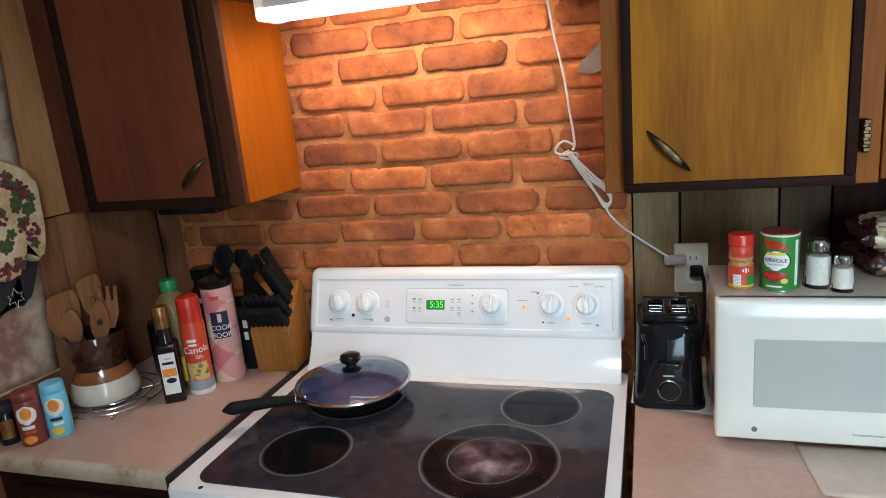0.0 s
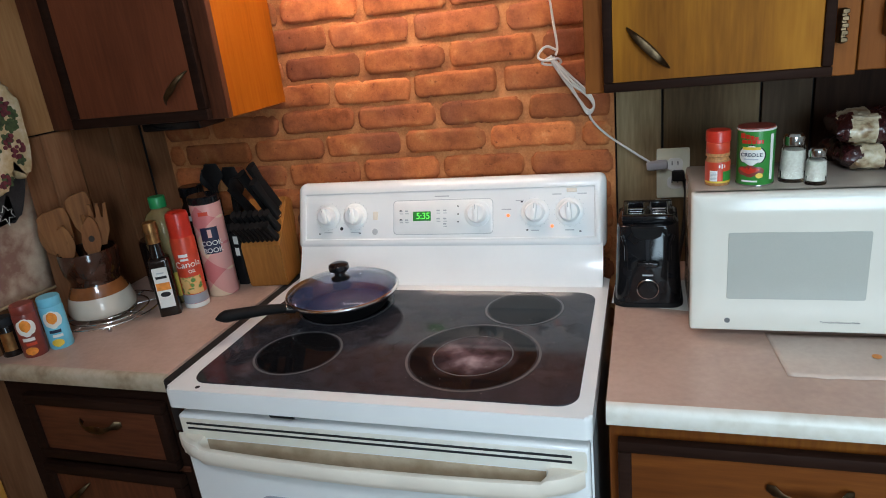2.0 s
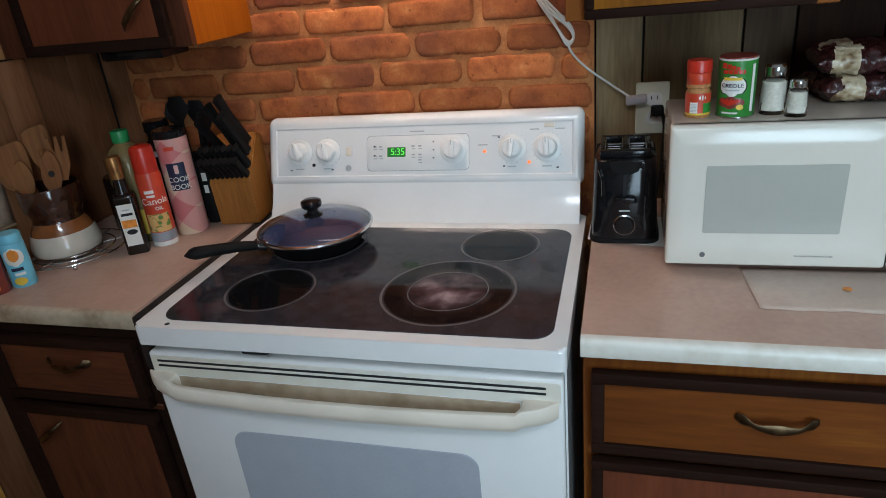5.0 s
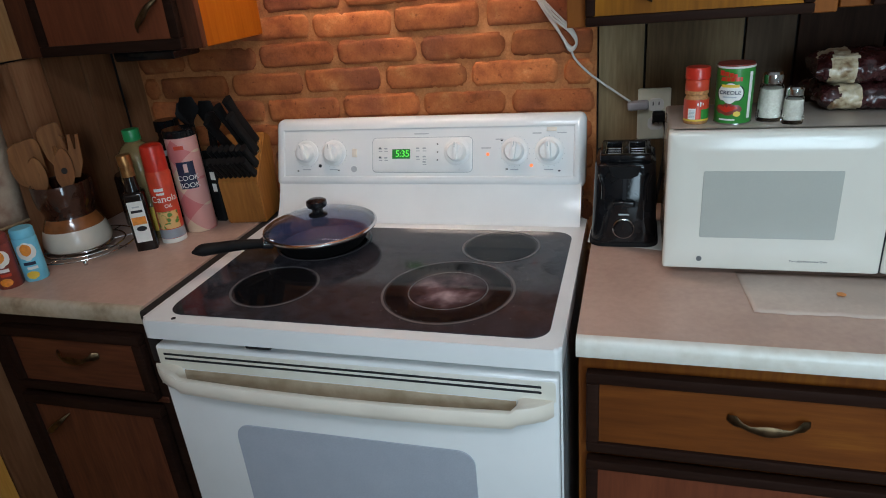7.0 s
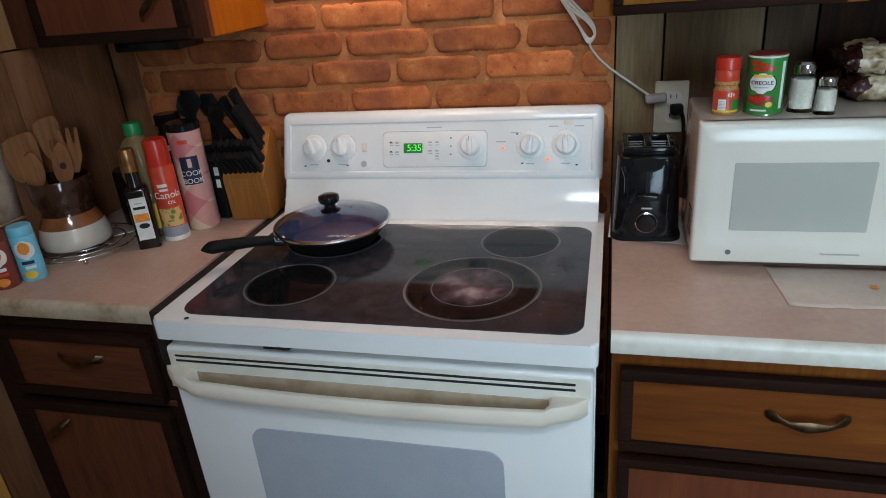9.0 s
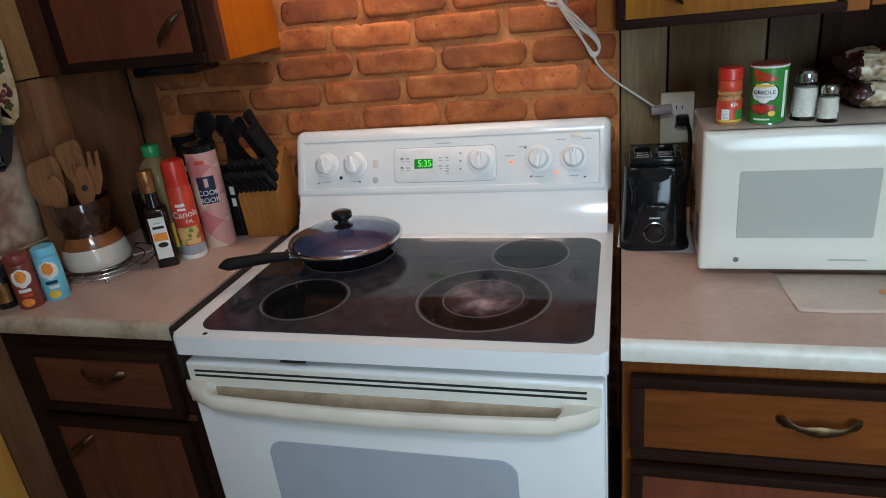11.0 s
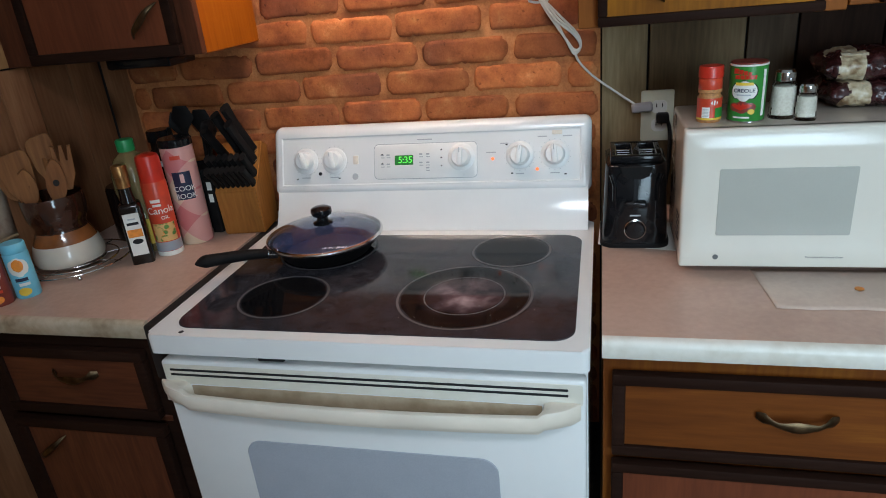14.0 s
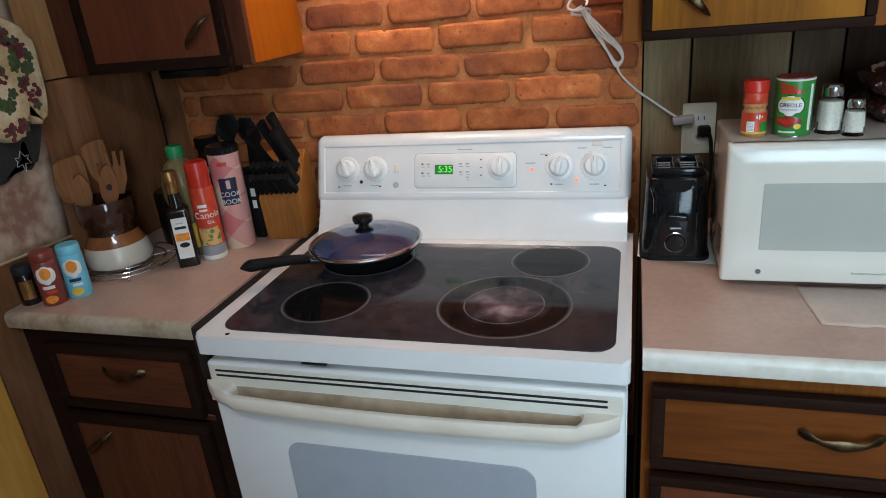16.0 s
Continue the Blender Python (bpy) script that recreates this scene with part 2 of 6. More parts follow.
WOOD_FRAME = wood("brown_amber_frame_wood", (0.12, 0.034, 0.006), (0.215, 0.064, 0.011), (0.30, 0.098, 0.018), "z", 0.5, 0, 0.0, 9.0, 0.9, 0.06, 0.08, 0.5)
TRIM = wood("black_brown_trim", (0.011, 0.005, 0.0035), (0.020, 0.009, 0.006), (0.032, 0.015, 0.010), "x", 0.55, 0, 0.0, 9.0, 0.9, 0.06, 0.04, 0.6)
PINE = wood("knotty_pine", (0.085, 0.028, 0.012), (0.24, 0.098, 0.044), (0.39, 0.18, 0.088), "z", 0.55, 0.9, 0.0, 7.0, 1.4, 0.36, 0.08, 0.45)
UPPINE = wood("upper_knotty_pine", (0.13, 0.046, 0.015), (0.33, 0.148, 0.056), (0.50, 0.255, 0.11), "z", 0.55, 0.9, 0.0, 7.0, 1.3, 0.25, 0.08, 0.45)
GOLDPINE = wood("golden_knotty_pine", (0.22, 0.085, 0.016), (0.48, 0.22, 0.042), (0.62, 0.33, 0.075), "z", 0.5, 0.9, 0.0, 7.0, 1.2, 0.15, 0.08, 0.45)
# board tones step darker to stand in for shade under the cabinet
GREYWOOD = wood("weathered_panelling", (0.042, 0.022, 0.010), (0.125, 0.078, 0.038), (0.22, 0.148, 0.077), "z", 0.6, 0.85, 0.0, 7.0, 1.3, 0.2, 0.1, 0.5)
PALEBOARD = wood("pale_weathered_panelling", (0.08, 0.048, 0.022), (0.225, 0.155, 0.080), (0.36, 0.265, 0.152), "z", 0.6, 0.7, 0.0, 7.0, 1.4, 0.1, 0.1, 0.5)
BROWNBOARD = wood("part_shaded_panelling", (0.030, 0.016, 0.009), (0.070, 0.043, 0.025), (0.12, 0.078, 0.048), "z", 0.6, 0.6, 0.0, 7.0, 1.3, 0.1, 0.1, 0.5)
SHADEDBOARD = wood("shade_darkened_panelling", (0.010, 0.005, 0.003), (0.022, 0.010, 0.006), (0.036, 0.018, 0.011), "z", 0.6, 0.5, 0.0, 7.0, 0.8, 0.2, 0.05)
DARKGAP = plain("dark_gap", (0.012, 0.008, 0.007), 0.8)
LAMINATE = two_noise("beige_laminate", (0.43, 0.285, 0.225), (0.49, 0.33, 0.26), (0.54, 0.37, 0.295), 5, 90, 0.34, 0.03)
EDGING = two_noise("worn_cream_edging", (0.60, 0.56, 0.48), (0.68, 0.65, 0.58), (0.73, 0.70, 0.64), 7, 60, 0.35, 0.03)
ENAMEL = plain("white_enamel", (0.80, 0.81, 0.80), 0.13, 0, 0.02, 9.0, 0.0, 0.5)
CREAM = plain("yellowed_white_plastic", (0.79, 0.71, 0.60), 0.4, 0, 0.06, 9.0)
AGED_SHADED = two_noise("aged_plastic_with_shade", (0.34, 0.26, 0.17), (0.42, 0.33, 0.23), (0.50, 0.41, 0.30), 5, 40, 0.45, 0.0)
YELLOWED = two_noise("yellowed_enamel", (0.66, 0.62, 0.52), (0.70, 0.67, 0.58), (0.74, 0.72, 0.65), 3, 40, 0.3, 0.0)
KNOBWHITE = plain("white_plastic", (0.82, 0.82, 0.80), 0.3, 0, 0.02)
MWWHITE = plain("warm_white_plastic", (0.70, 0.66, 0.58), 0.16, 0, 0.02, 9.0, 0.0, 0.1)
GREYPRINT = plain("grey_print", (0.42, 0.44, 0.45), 0.5)
DARKPRINT = plain("dark_print", (0.018, 0.018, 0.020), 0.6)
DARKPRINT.node_tree.nodes["Principled BSDF"].inputs["Specular IOR Level"].default_value = 0.2
CERAMIC = two_noise("speckled_black_glass", (0.018, 0.017, 0.021), (0.030, 0.028, 0.034), (0.055, 0.052, 0.060), 900, 40, 0.10, 0.0)
CERAMIC.node_tree.nodes["Principled BSDF"].inputs["Specular IOR Level"].default_value = 0.30


def hot_element():
    """Coiled heating element faintly aglow below the glass."""
    m, nt, b = shader("faint_glowing_element")
    b.inputs["Base Color"].default_value = (0.006, 0.006, 0.007, 1)
    b.inputs["Roughness"].default_value = 0.06
    b.inputs["Specular IOR Level"].default_value = 0.13
    tc = nt.nodes.new("ShaderNodeTexCoord")
    sep = nt.nodes.new("ShaderNodeVectorMath")
    sep.operation = "LENGTH"
    nt.links.new(tc.outputs["Object"], sep.inputs[0])
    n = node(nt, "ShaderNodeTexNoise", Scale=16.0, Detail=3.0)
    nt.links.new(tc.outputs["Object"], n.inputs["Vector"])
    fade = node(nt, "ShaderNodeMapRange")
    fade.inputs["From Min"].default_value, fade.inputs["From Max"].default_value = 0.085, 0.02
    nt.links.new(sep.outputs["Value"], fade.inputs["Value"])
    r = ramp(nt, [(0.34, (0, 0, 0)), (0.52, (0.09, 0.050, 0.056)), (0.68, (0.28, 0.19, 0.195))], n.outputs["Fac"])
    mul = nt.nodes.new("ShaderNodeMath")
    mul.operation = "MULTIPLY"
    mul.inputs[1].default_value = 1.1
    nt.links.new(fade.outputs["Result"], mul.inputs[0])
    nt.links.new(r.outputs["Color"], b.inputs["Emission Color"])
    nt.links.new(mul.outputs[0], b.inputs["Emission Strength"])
    return m


HOT = hot_element()
BURNER = plain("smooth_black_glass", (0.006, 0.006, 0.007), 0.06)
BURNER.node_tree.nodes["Principled BSDF"].inputs["Specular IOR Level"].default_value = 0.13
WOOD_LOW = wood("brown_varnished_wood", (0.080, 0.021, 0.005), (0.15, 0.042, 0.008), (0.245, 0.084, 0.012), "z", 0.45, 0, 0.0, 9.0, 1.4, 0.06, 0.12, 0.5)
WOOD_LOW_X = wood("brown_varnished_wood_across", (0.080, 0.021, 0.005), (0.15, 0.042, 0.008), (0.245, 0.084, 0.012), "x", 0.45, 0, 0.0, 9.0, 1.4, 0.06, 0.12, 0.5)
RING = plain("grey_ring_print", (0.085, 0.083, 0.085), 0.4)
WOOD_DARK = wood("dark_brown_red_wood", (0.048, 0.014, 0.007), (0.088, 0.026, 0.012), (0.13, 0.040, 0.018), "z", 0.5)
WOOD_DARK_X = wood("dark_brown_red_wood_across", (0.048, 0.014, 0.007), (0.088, 0.026, 0.012), (0.13, 0.040, 0.018), "x", 0.5)
EDGE_TAN = two_noise("mottled_tan_edging", (0.26, 0.19, 0.125), (0.41, 0.33, 0.235), (0.50, 0.42, 0.32), 9, 70, 0.4, 0.05)
OVENGLASS = two_noise("grey_dotted_glass", (0.36, 0.39, 0.44), (0.39, 0.42, 0.47), (0.42, 0.45, 0.50), 600, 20, 0.15, 0.0)
BLACKPLASTIC = plain("black_plastic", (0.008, 0.008, 0.009), 0.13, 0, 0.2)
BLACKMATT = plain("matt_black_plastic", (0.009, 0.008, 0.008), 0.6, 0, 0.2)
BLACKMATT.node_tree.nodes["Principled BSDF"].inputs["Specular IOR Level"].default_value = 0.12
BLACKPLASTIC.node_tree.nodes["Principled BSDF"].inputs["Specular IOR Level"].default_value = 0.32
MWGLASS = two_noise("pale_mesh_glass", (0.415, 0.415, 0.37), (0.43, 0.43, 0.385), (0.445, 0.445, 0.40), 700, 20, 0.15, 0.0)
NONSTICK = plain("blue_black_lining", (0.017, 0.022, 0.055), 0.35)
STEEL = plain("polished_steel", (0.62, 0.62, 0.63), 0.16, 1.0)
BRONZE = plain("antique_bronze", (0.095, 0.062, 0.034), 0.42, 1.0, 0.45, 60)
GLASS = clear("clear_glass", (1, 1, 1), 0.12, 1.14)
LIDGLASS = clear("lid_glass", (0.80, 0.87, 1.0), 0.05)
OIL = clear("yellow_oil_plastic", (0.30, 0.22, 0.10), 0.05, 1.3)
OIL.node_tree.nodes["Principled BSDF"].inputs["Transmission Weight"].default_value = 0.4
GREEN_LED = glow("green_display", (0.16, 1.0, 0.12), 1.3)
YELLOW_LED = glow("yellow_green_display", (0.55, 1.0, 0.05), 1.3)
ORANGE_LED = glow("orange_pilot", (1.0, 0.20, 0.05), 1.9)
TUBE_LIGHT = glow("fluorescent_diffuser", (1.0, 0.79, 0.66), 26.0)
GREENBACK = glow("dim_green_display_glass", (0.0, 0.16, 0.012), 1.0)
ALMOND = plain("almond_plate", (0.66, 0.64, 0.50), 0.4)
GREYPLUG = plain("grey_plug", (0.30, 0.28, 0.29), 0.5)
CORDWHITE = plain("white_cord", (0.62, 0.59, 0.54), 0.45)
PAPER = two_noise("waxed_paper", (0.52, 0.40, 0.33), (0.56, 0.44, 0.37), (0.61, 0.49, 0.41), 8, 120, 0.6, 0.1)
WHITE = plain("white_print", (0.75, 0.73, 0.68), 0.5)
RED = plain("red_plastic", (0.55, 0.03, 0.015), 0.3, 0, 0.1)
REDPRINT = plain("red_label", (0.60, 0.06, 0.025), 0.35, 0, 0.12)
ORANGE = plain("orange_print", (0.75, 0.25, 0.03), 0.4, 0, 0.15, 120)
GREEN = plain("green_label", (0.030, 0.22, 0.035), 0.35, 0, 0.12)
GREENCAP = plain("green_cap", (0.015, 0.26, 0.08), 0.35)
NAVY = plain("navy_label", (0.012, 0.018, 0.05), 0.4)
BLUE = plain("light_blue_label", (0.16, 0.52, 0.68), 0.35, 0, 0.08)
MAROON = plain("maroon_label", (0.20, 0.035, 0.025), 0.35, 0, 0.2)
YELLOW = plain("yellow_print", (0.75, 0.50, 0.05), 0.45)
SPICE = plain("tan_seasoning", (0.45, 0.20, 0.07), 0.7, 0, 0.25, 200)
SALT = plain("white_salt", (0.38, 0.36, 0.30), 0.8, 0, 0.1, 300)
DARKBOTTLE = plain("dark_vinegar_bottle", (0.010, 0.006, 0.005), 0.08)
GOLD = plain("bronze_foil", (0.35, 0.17, 0.06), 0.35, 0.8, 0.2, 80)
STONEWHITE = plain("cream_glaze", (0.62, 0.55, 0.46), 0.25, 0, 0.05, 20, 0.0, 0.3)
STONEBROWN = plain("toffee_glaze", (0.26, 0.085, 0.025), 0.15, 0, 0.25, 18, 0.0, 0.6)
STONEDARK = plain("dark_brown_glaze", (0.045, 0.016, 0.009), 0.13, 0, 0.2, 18, 0.0, 0.6)
SPOONWOOD = wood("wooden_spoons", (0.13, 0.046, 0.014), (0.22, 0.083, 0.026), (0.30, 0.125, 0.042), "z", 0.6)
BLOCKWOOD = wood("knife_block_wood", (0.24, 0.09, 0.02), (0.32, 0.125, 0.028), (0.40, 0.17, 0.042), "z", 0.45)
GINGHAM = gingham()
MARBLED = two_noise("marbled_cloth", (0.25, 0.13, 0.095), (0.46, 0.34, 0.25), (0.58, 0.47, 0.35), 7, 40, 0.85, 0.25)
GRAPES = two_noise("cream_cotton", (0.42, 0.29, 0.13), (0.55, 0.42, 0.24), (0.66, 0.56, 0.40), 14, 90, 0.9, 0.3)
GRAPE_RED = plain("grape_print", (0.13, 0.02, 0.028), 0.85, 0, 0.4, 120)
LEAF_GREEN = plain("leaf_print", (0.05, 0.075, 0.026), 0.85, 0, 0.4, 120)
BLACKCLOTH = plain("black_quilted_cloth", (0.02, 0.019, 0.02), 0.9, 0, 0.3, 200, 0.3)
TANCLOTH = plain("tan_binding", (0.38, 0.27, 0.15), 0.9, 0, 0.15, 200)
FRUITBAG = plain("dark_berry_film", (0.034, 0.009, 0.009), 0.26, 0, 0.5, 60)
BAGCREAM = two_noise("cream_bag_film", (0.20, 0.12, 0.06), (0.46, 0.37, 0.24), (0.60, 0.53, 0.40), 30, 90, 0.3, 0.3)
PLASTER = two_noise("plain_painted_wall", (0.30, 0.27, 0.23), (0.33, 0.30, 0.26), (0.36, 0.33, 0.29), 4, 60, 0.8, 0.1)
CEILWHITE = two_noise("white_ceiling_paint", (0.72, 0.72, 0.71), (0.77, 0.77, 0.76), (0.80, 0.80, 0.79), 4, 60, 0.8, 0.1)
VINYL = two_noise("brown_vinyl", (0.12, 0.075, 0.05), (0.17, 0.11, 0.075), (0.22, 0.15, 0.10), 8, 70, 0.5, 0.1)
TAPE = plain("grey_tape", (0.26, 0.22, 0.18), 0.4)
ENDCAP = plain("translucent_emissive_cap", (0.80, 0.80, 0.76), 0.4)
ENDCAP.node_tree.nodes["Principled BSDF"].inputs["Transmission Weight"].default_value = 0.5
# slight emission stands in for tube light showing through the caps
ENDCAP.node_tree.nodes["Principled BSDF"].inputs["Emission Color"].default_value = (1.0, 0.95, 0.85, 1)
ENDCAP.node_tree.nodes["Principled BSDF"].inputs["Emission Strength"].default_value = 0.35

# ---------------- builders ----------------


def part(name, bm, material, parent, label="", smooth=True):
    """One mesh object under a thing or a part; None as parent leaves it at top level."""
    bmesh.ops.recalc_face_normals(bm, faces=bm.faces[:])
    bm.normal_update()
    if smooth:
        for f in bm.faces:
            f.smooth = True
        for e in bm.edges:
            if len(e.link_faces) == 2 and e.calc_face_angle(0) > radians(38):
                e.smooth = False
    me = bpy.data.meshes.new(name)
    bm.to_mesh(me)
    bm.free()
    me.materials.append(material)
    ob = new(name, me)
    if parent is not None:
        ob.parent = parent
    if label:
        tagged(ob, label)
    return ob


def thing(name, label, category, at=(0, 0, 0), turn=0.0, group="", kind=""):
    e = new(name)
    e.empty_display_size = 0.05
    e.matrix_world = pose(*at, 0, 0, turn)
    return tagged(e, label, category, group, kind)


def box(x0, x1, y0, y1, z0, z1, bevel=0.0, seg=2, bm=None):
    own = bm is None
    if own:
        bm = bmesh.new()
    m = Matrix.Translation(((x0 + x1) / 2, (y0 + y1) / 2, (z0 + z1) / 2)) @ Matrix.Diagonal((x1 - x0, y1 - y0, z1 - z0, 1))
    made = bmesh.ops.create_cube(bm, size=1.0, matrix=m)["verts"]
    if bevel:
        edges = list({e for v in made for e in v.link_edges})
        bmesh.ops.bevel(bm, geom=edges, offset=bevel, segments=seg, affect="EDGES", profile=0.5)
    return bm


def prism(outline, z0, z1, bevel=0.0, seg=2, m=None):
    """A flat outline in x and y, thick from z0 to z1."""
    bm = bmesh.new()
    low = [bm.verts.new((x, y, z0)) for x, y in outline]
    top = [bm.verts.new((x, y, z1)) for x, y in outline]
    bm.faces.new(low[::-1])
    cap = bm.faces.new(top)
    n = len(low)
    for i in range(n):
        bm.faces.new((low[i], low[(i + 1) % n], top[(i + 1) % n], top[i]))
    if bevel:
        bmesh.ops.bevel(bm, geom=list(cap.edges), offset=bevel, segments=seg, affect="EDGES", profile=0.5)
    if m is not None:
        bm.transform(m)
    return bm


def rounded(w, h, r, seg=6, cx=0.0, cy=0.0):
    pts = []
    for sx, sy, a0 in ((1, 1, 0), (-1, 1, 90), (-1, -1, 180), (1, -1, 270)):
        for i in range(seg + 1):
            a = radians(a0 + 90 * i / seg)
            pts.append((cx + sx * (w / 2 - r) + r * math.cos(a), cy + sy * (h / 2 - r) + r * math.sin(a)))
    return pts


def circle(r, seg=32, cx=0.0, cy=0.0):
    return [(cx + r * math.cos(2 * math.pi * i / seg), cy + r * math.sin(2 * math.pi * i / seg)) for i in range(seg)]


def lathe(profile, seg=32, m=None, squash=1.0):
    """A turned body round z from (radius, height) pairs."""
    bm = bmesh.new()
    rings = []
    for r, z in profile:
        if r < 1e-5:
            rings.append([bm.verts.new((0, 0, z))])
        else:
            rings.append([bm.verts.new((r * math.cos(2 * math.pi * i / seg), squash * r * math.sin(2 * math.pi * i / seg), z)) for i in range(seg)])
    for a, b in zip(rings, rings[1:]):
        for i in range(seg):
            j = (i + 1) % seg
            if len(a) == 1 and len(b) == 1:
                continue
            if len(a) == 1:
                bm.faces.new((a[0], b[i], b[j]))
            elif len(b) == 1:
                bm.faces.new((a[i], a[j], b[0]))
            else:
                bm.faces.new((a[i], a[j], b[j], b[i]))
    if m is not None:
        bm.transform(m)
    return bm


def smooth_path(points, steps=6):
    pts = [Vector(p) for p in points]
    pts = [2 * pts[0] - pts[1]] + pts + [2 * pts[-1] - pts[-2]]
    out = []
    for a, b, c, d in zip(pts, pts[1:], pts[2:], pts[3:]):
        for i in range(steps):
            t = i / steps
            out.append(0.5 * (2 * b + (c - a) * t + (2 * a - 5 * b + 4 * c - d) * t * t + (3 * b - a - 3 * c + d) * t ** 3))
    return out + [pts[-2]]


def tube(points, radius, seg=8, steps=6, bm=None, shape=None):
    """A round rod along a smooth path. shape(t) gives (width, height) factors along it."""
    if bm is None:
        bm = bmesh.new()
    path = smooth_path(points, steps) if steps > 1 else [Vector(p) for p in points]
    side = None
    rings = []
    for i, p in enumerate(path):
        d = (path[min(i + 1, len(path) - 1)] - path[max(i - 1, 0)]).normalized()
        if side is None:
            side = d.cross(Vector((0, 0, 1)))
            if side.length < 0.1:
                side = d.cross(Vector((0, 1, 0)))
        side = (side - d * side.dot(d)).normalized()
        up = side.cross(d)
        w, h = shape(i / (len(path) - 1)) if shape else (1, 1)
        rings.append([bm.verts.new(p + radius * (w * math.cos(2 * math.pi * k / seg) * side + h * math.sin(2 * math.pi * k / seg) * up)) for k in range(seg)])
    for a, b in zip(rings, rings[1:]):
        for k in range(seg):
            bm.faces.new((a[k], a[(k + 1) % seg], b[(k + 1) % seg], b[k]))
    bm.faces.new(rings[0][::-1])
    bm.faces.new(rings[-1])
    return bm


def lettering(text, size, m, parent, material, name="lettering", spread=1.0):
    """Built-in font, laid flat in the x-y plane of m and centred there."""
    cu = bpy.data.curves.new(name, "FONT")
    cu.body, cu.size, cu.align_x, cu.align_y = text, size, "CENTER", "CENTER"
    cu.extrude, cu.space_character = 0.0003, spread
    tmp = bpy.data.objects.new(name, cu)
    scene.collection.objects.link(tmp)
    bpy.context.view_layer.update()
    me = bpy.data.meshes.new_from_object(tmp.evaluated_get(bpy.context.evaluated_depsgraph_get()))
    bpy.data.objects.remove(tmp)
    me.transform(m)
    me.materials.clear()
    me.materials.append(material)
    ob = new(name, me)
    ob.parent = parent
    return ob


def wrap_label(r, z0, z1, a0, a1, seg=14, thick=0.0006):
    """A label bent round an upright cylinder of radius r, between two angles in degrees."""
    bm = bmesh.new()
    cols = []
    for i in range(seg + 1):
        a = radians(a0 + (a1 - a0) * i / seg)
        cols.append([bm.verts.new((q * math.cos(a), q * math.sin(a), z)) for q, z in ((r + 0.0002, z0), (r + thick, z0), (r + thick, z1), (r + 0.0002, z1))])
    for a, b in zip(cols, cols[1:]):
        for k in range(4):
            bm.faces.new((a[k], a[(k + 1) % 4], b[(k + 1) % 4], b[k]))
    bm.faces.new(cols[0])
    bm.faces.new(cols[-1][::-1])
    return bm


def bent(ob, r, z, turn):
    """Bends a flat lettering mesh round an upright cylinder."""
    for v in ob.data.vertices:
        a = radians(turn) + v.co.x / r
        q = r + 0.0009 + v.co.z
        v.co = (q * math.cos(a), q * math.sin(a), z + v.co.y)
    return ob


def wrap_oval(r, z, half_h, a0, a1, rows=6, cols=10, bend=0.0):
    """A rounded print lying on a can of radius r; bend lifts its ends."""
    bm, grid = bmesh.new(), []
    for j in range(rows + 1):
        w = -1 + 2 * j / rows
        k = math.sqrt(max(0.02, 1 - w * w))
        mid, span = radians((a0 + a1) / 2), radians(a1 - a0) / 2 * k
        row = []
        for i in range(cols + 1):
            u = -1 + 2 * i / cols
            row.append(bm.verts.new((r * math.cos(mid + u * span), r * math.sin(mid + u * span), z + half_h * w + bend * u * u)))
        grid.append(row)
    for p, q in zip(grid, grid[1:]):
        for i in range(cols):
            bm.faces.new((p[i], p[i + 1], q[i + 1], q[i]))
    return bm


# ---------------- room ----------------
WEST, NORTH, EAST, SOUTH, TOP = -0.877, 0.036, 2.60, -3.00, 2.40
BRICK_L, BRICK_R = -0.774, 0.390


def setting(name, bm, material, label, smooth=False):
    return tagged(part(name, bm, material, None, smooth=smooth), label, kind="structure")


# added out of view to hold window light back from the left half
setting("wall_inner", box(WEST, 0.84, -2.42, -2.32, 0, TOP), PLASTER, "unseen wall added to keep window light off the left side")
setting("floor", box(WEST - 0.1, EAST + 0.1, SOUTH - 0.1, NORTH + 0.1, -0.1, 0.0), VINYL, "brown vinyl kitchen floor")
setting("ceiling", box(WEST - 0.1, EAST + 0.1, SOUTH - 0.1, NORTH + 0.1, TOP, TOP + 0.1), CEILWHITE, "white painted ceiling over the kitchen")
wall_n = setting("wall_north", box(WEST - 0.1, EAST + 0.1, NORTH, NORTH + 0.1, 0, TOP), DARKGAP, "wall behind the cooker with weathered boards, darkened for shade, and brick facing")
wall_w = setting("wall_west", box(WEST - 0.1, WEST, SOUTH, NORTH, 0, TOP), DARKGAP, "side wall of knotty pine boards")
setting("wall_east", box(EAST, EAST + 0.1, SOUTH, NORTH, 0, TOP), PLASTER, "plain painted side wall")
WX0, WX1, WZ0, WZ1 = 0.38, 1.72, 0.62, 2.08
for i, b in enumerate(((WEST - 0.1, WX0, 0, TOP), (WX1, EAST + 0.1, 0, TOP), (WX0, WX1, 0, WZ0), (WX0, WX1, WZ1, TOP))):
    setting("wall_south", box(b[0], b[1], SOUTH - 0.1, SOUTH, b[2], b[3]), PLASTER, "plain painted wall round the window")
frame_bm = box(WX0, WX1, SOUTH - 0.07, SOUTH - 0.03, WZ0, WZ0 + 0.04)
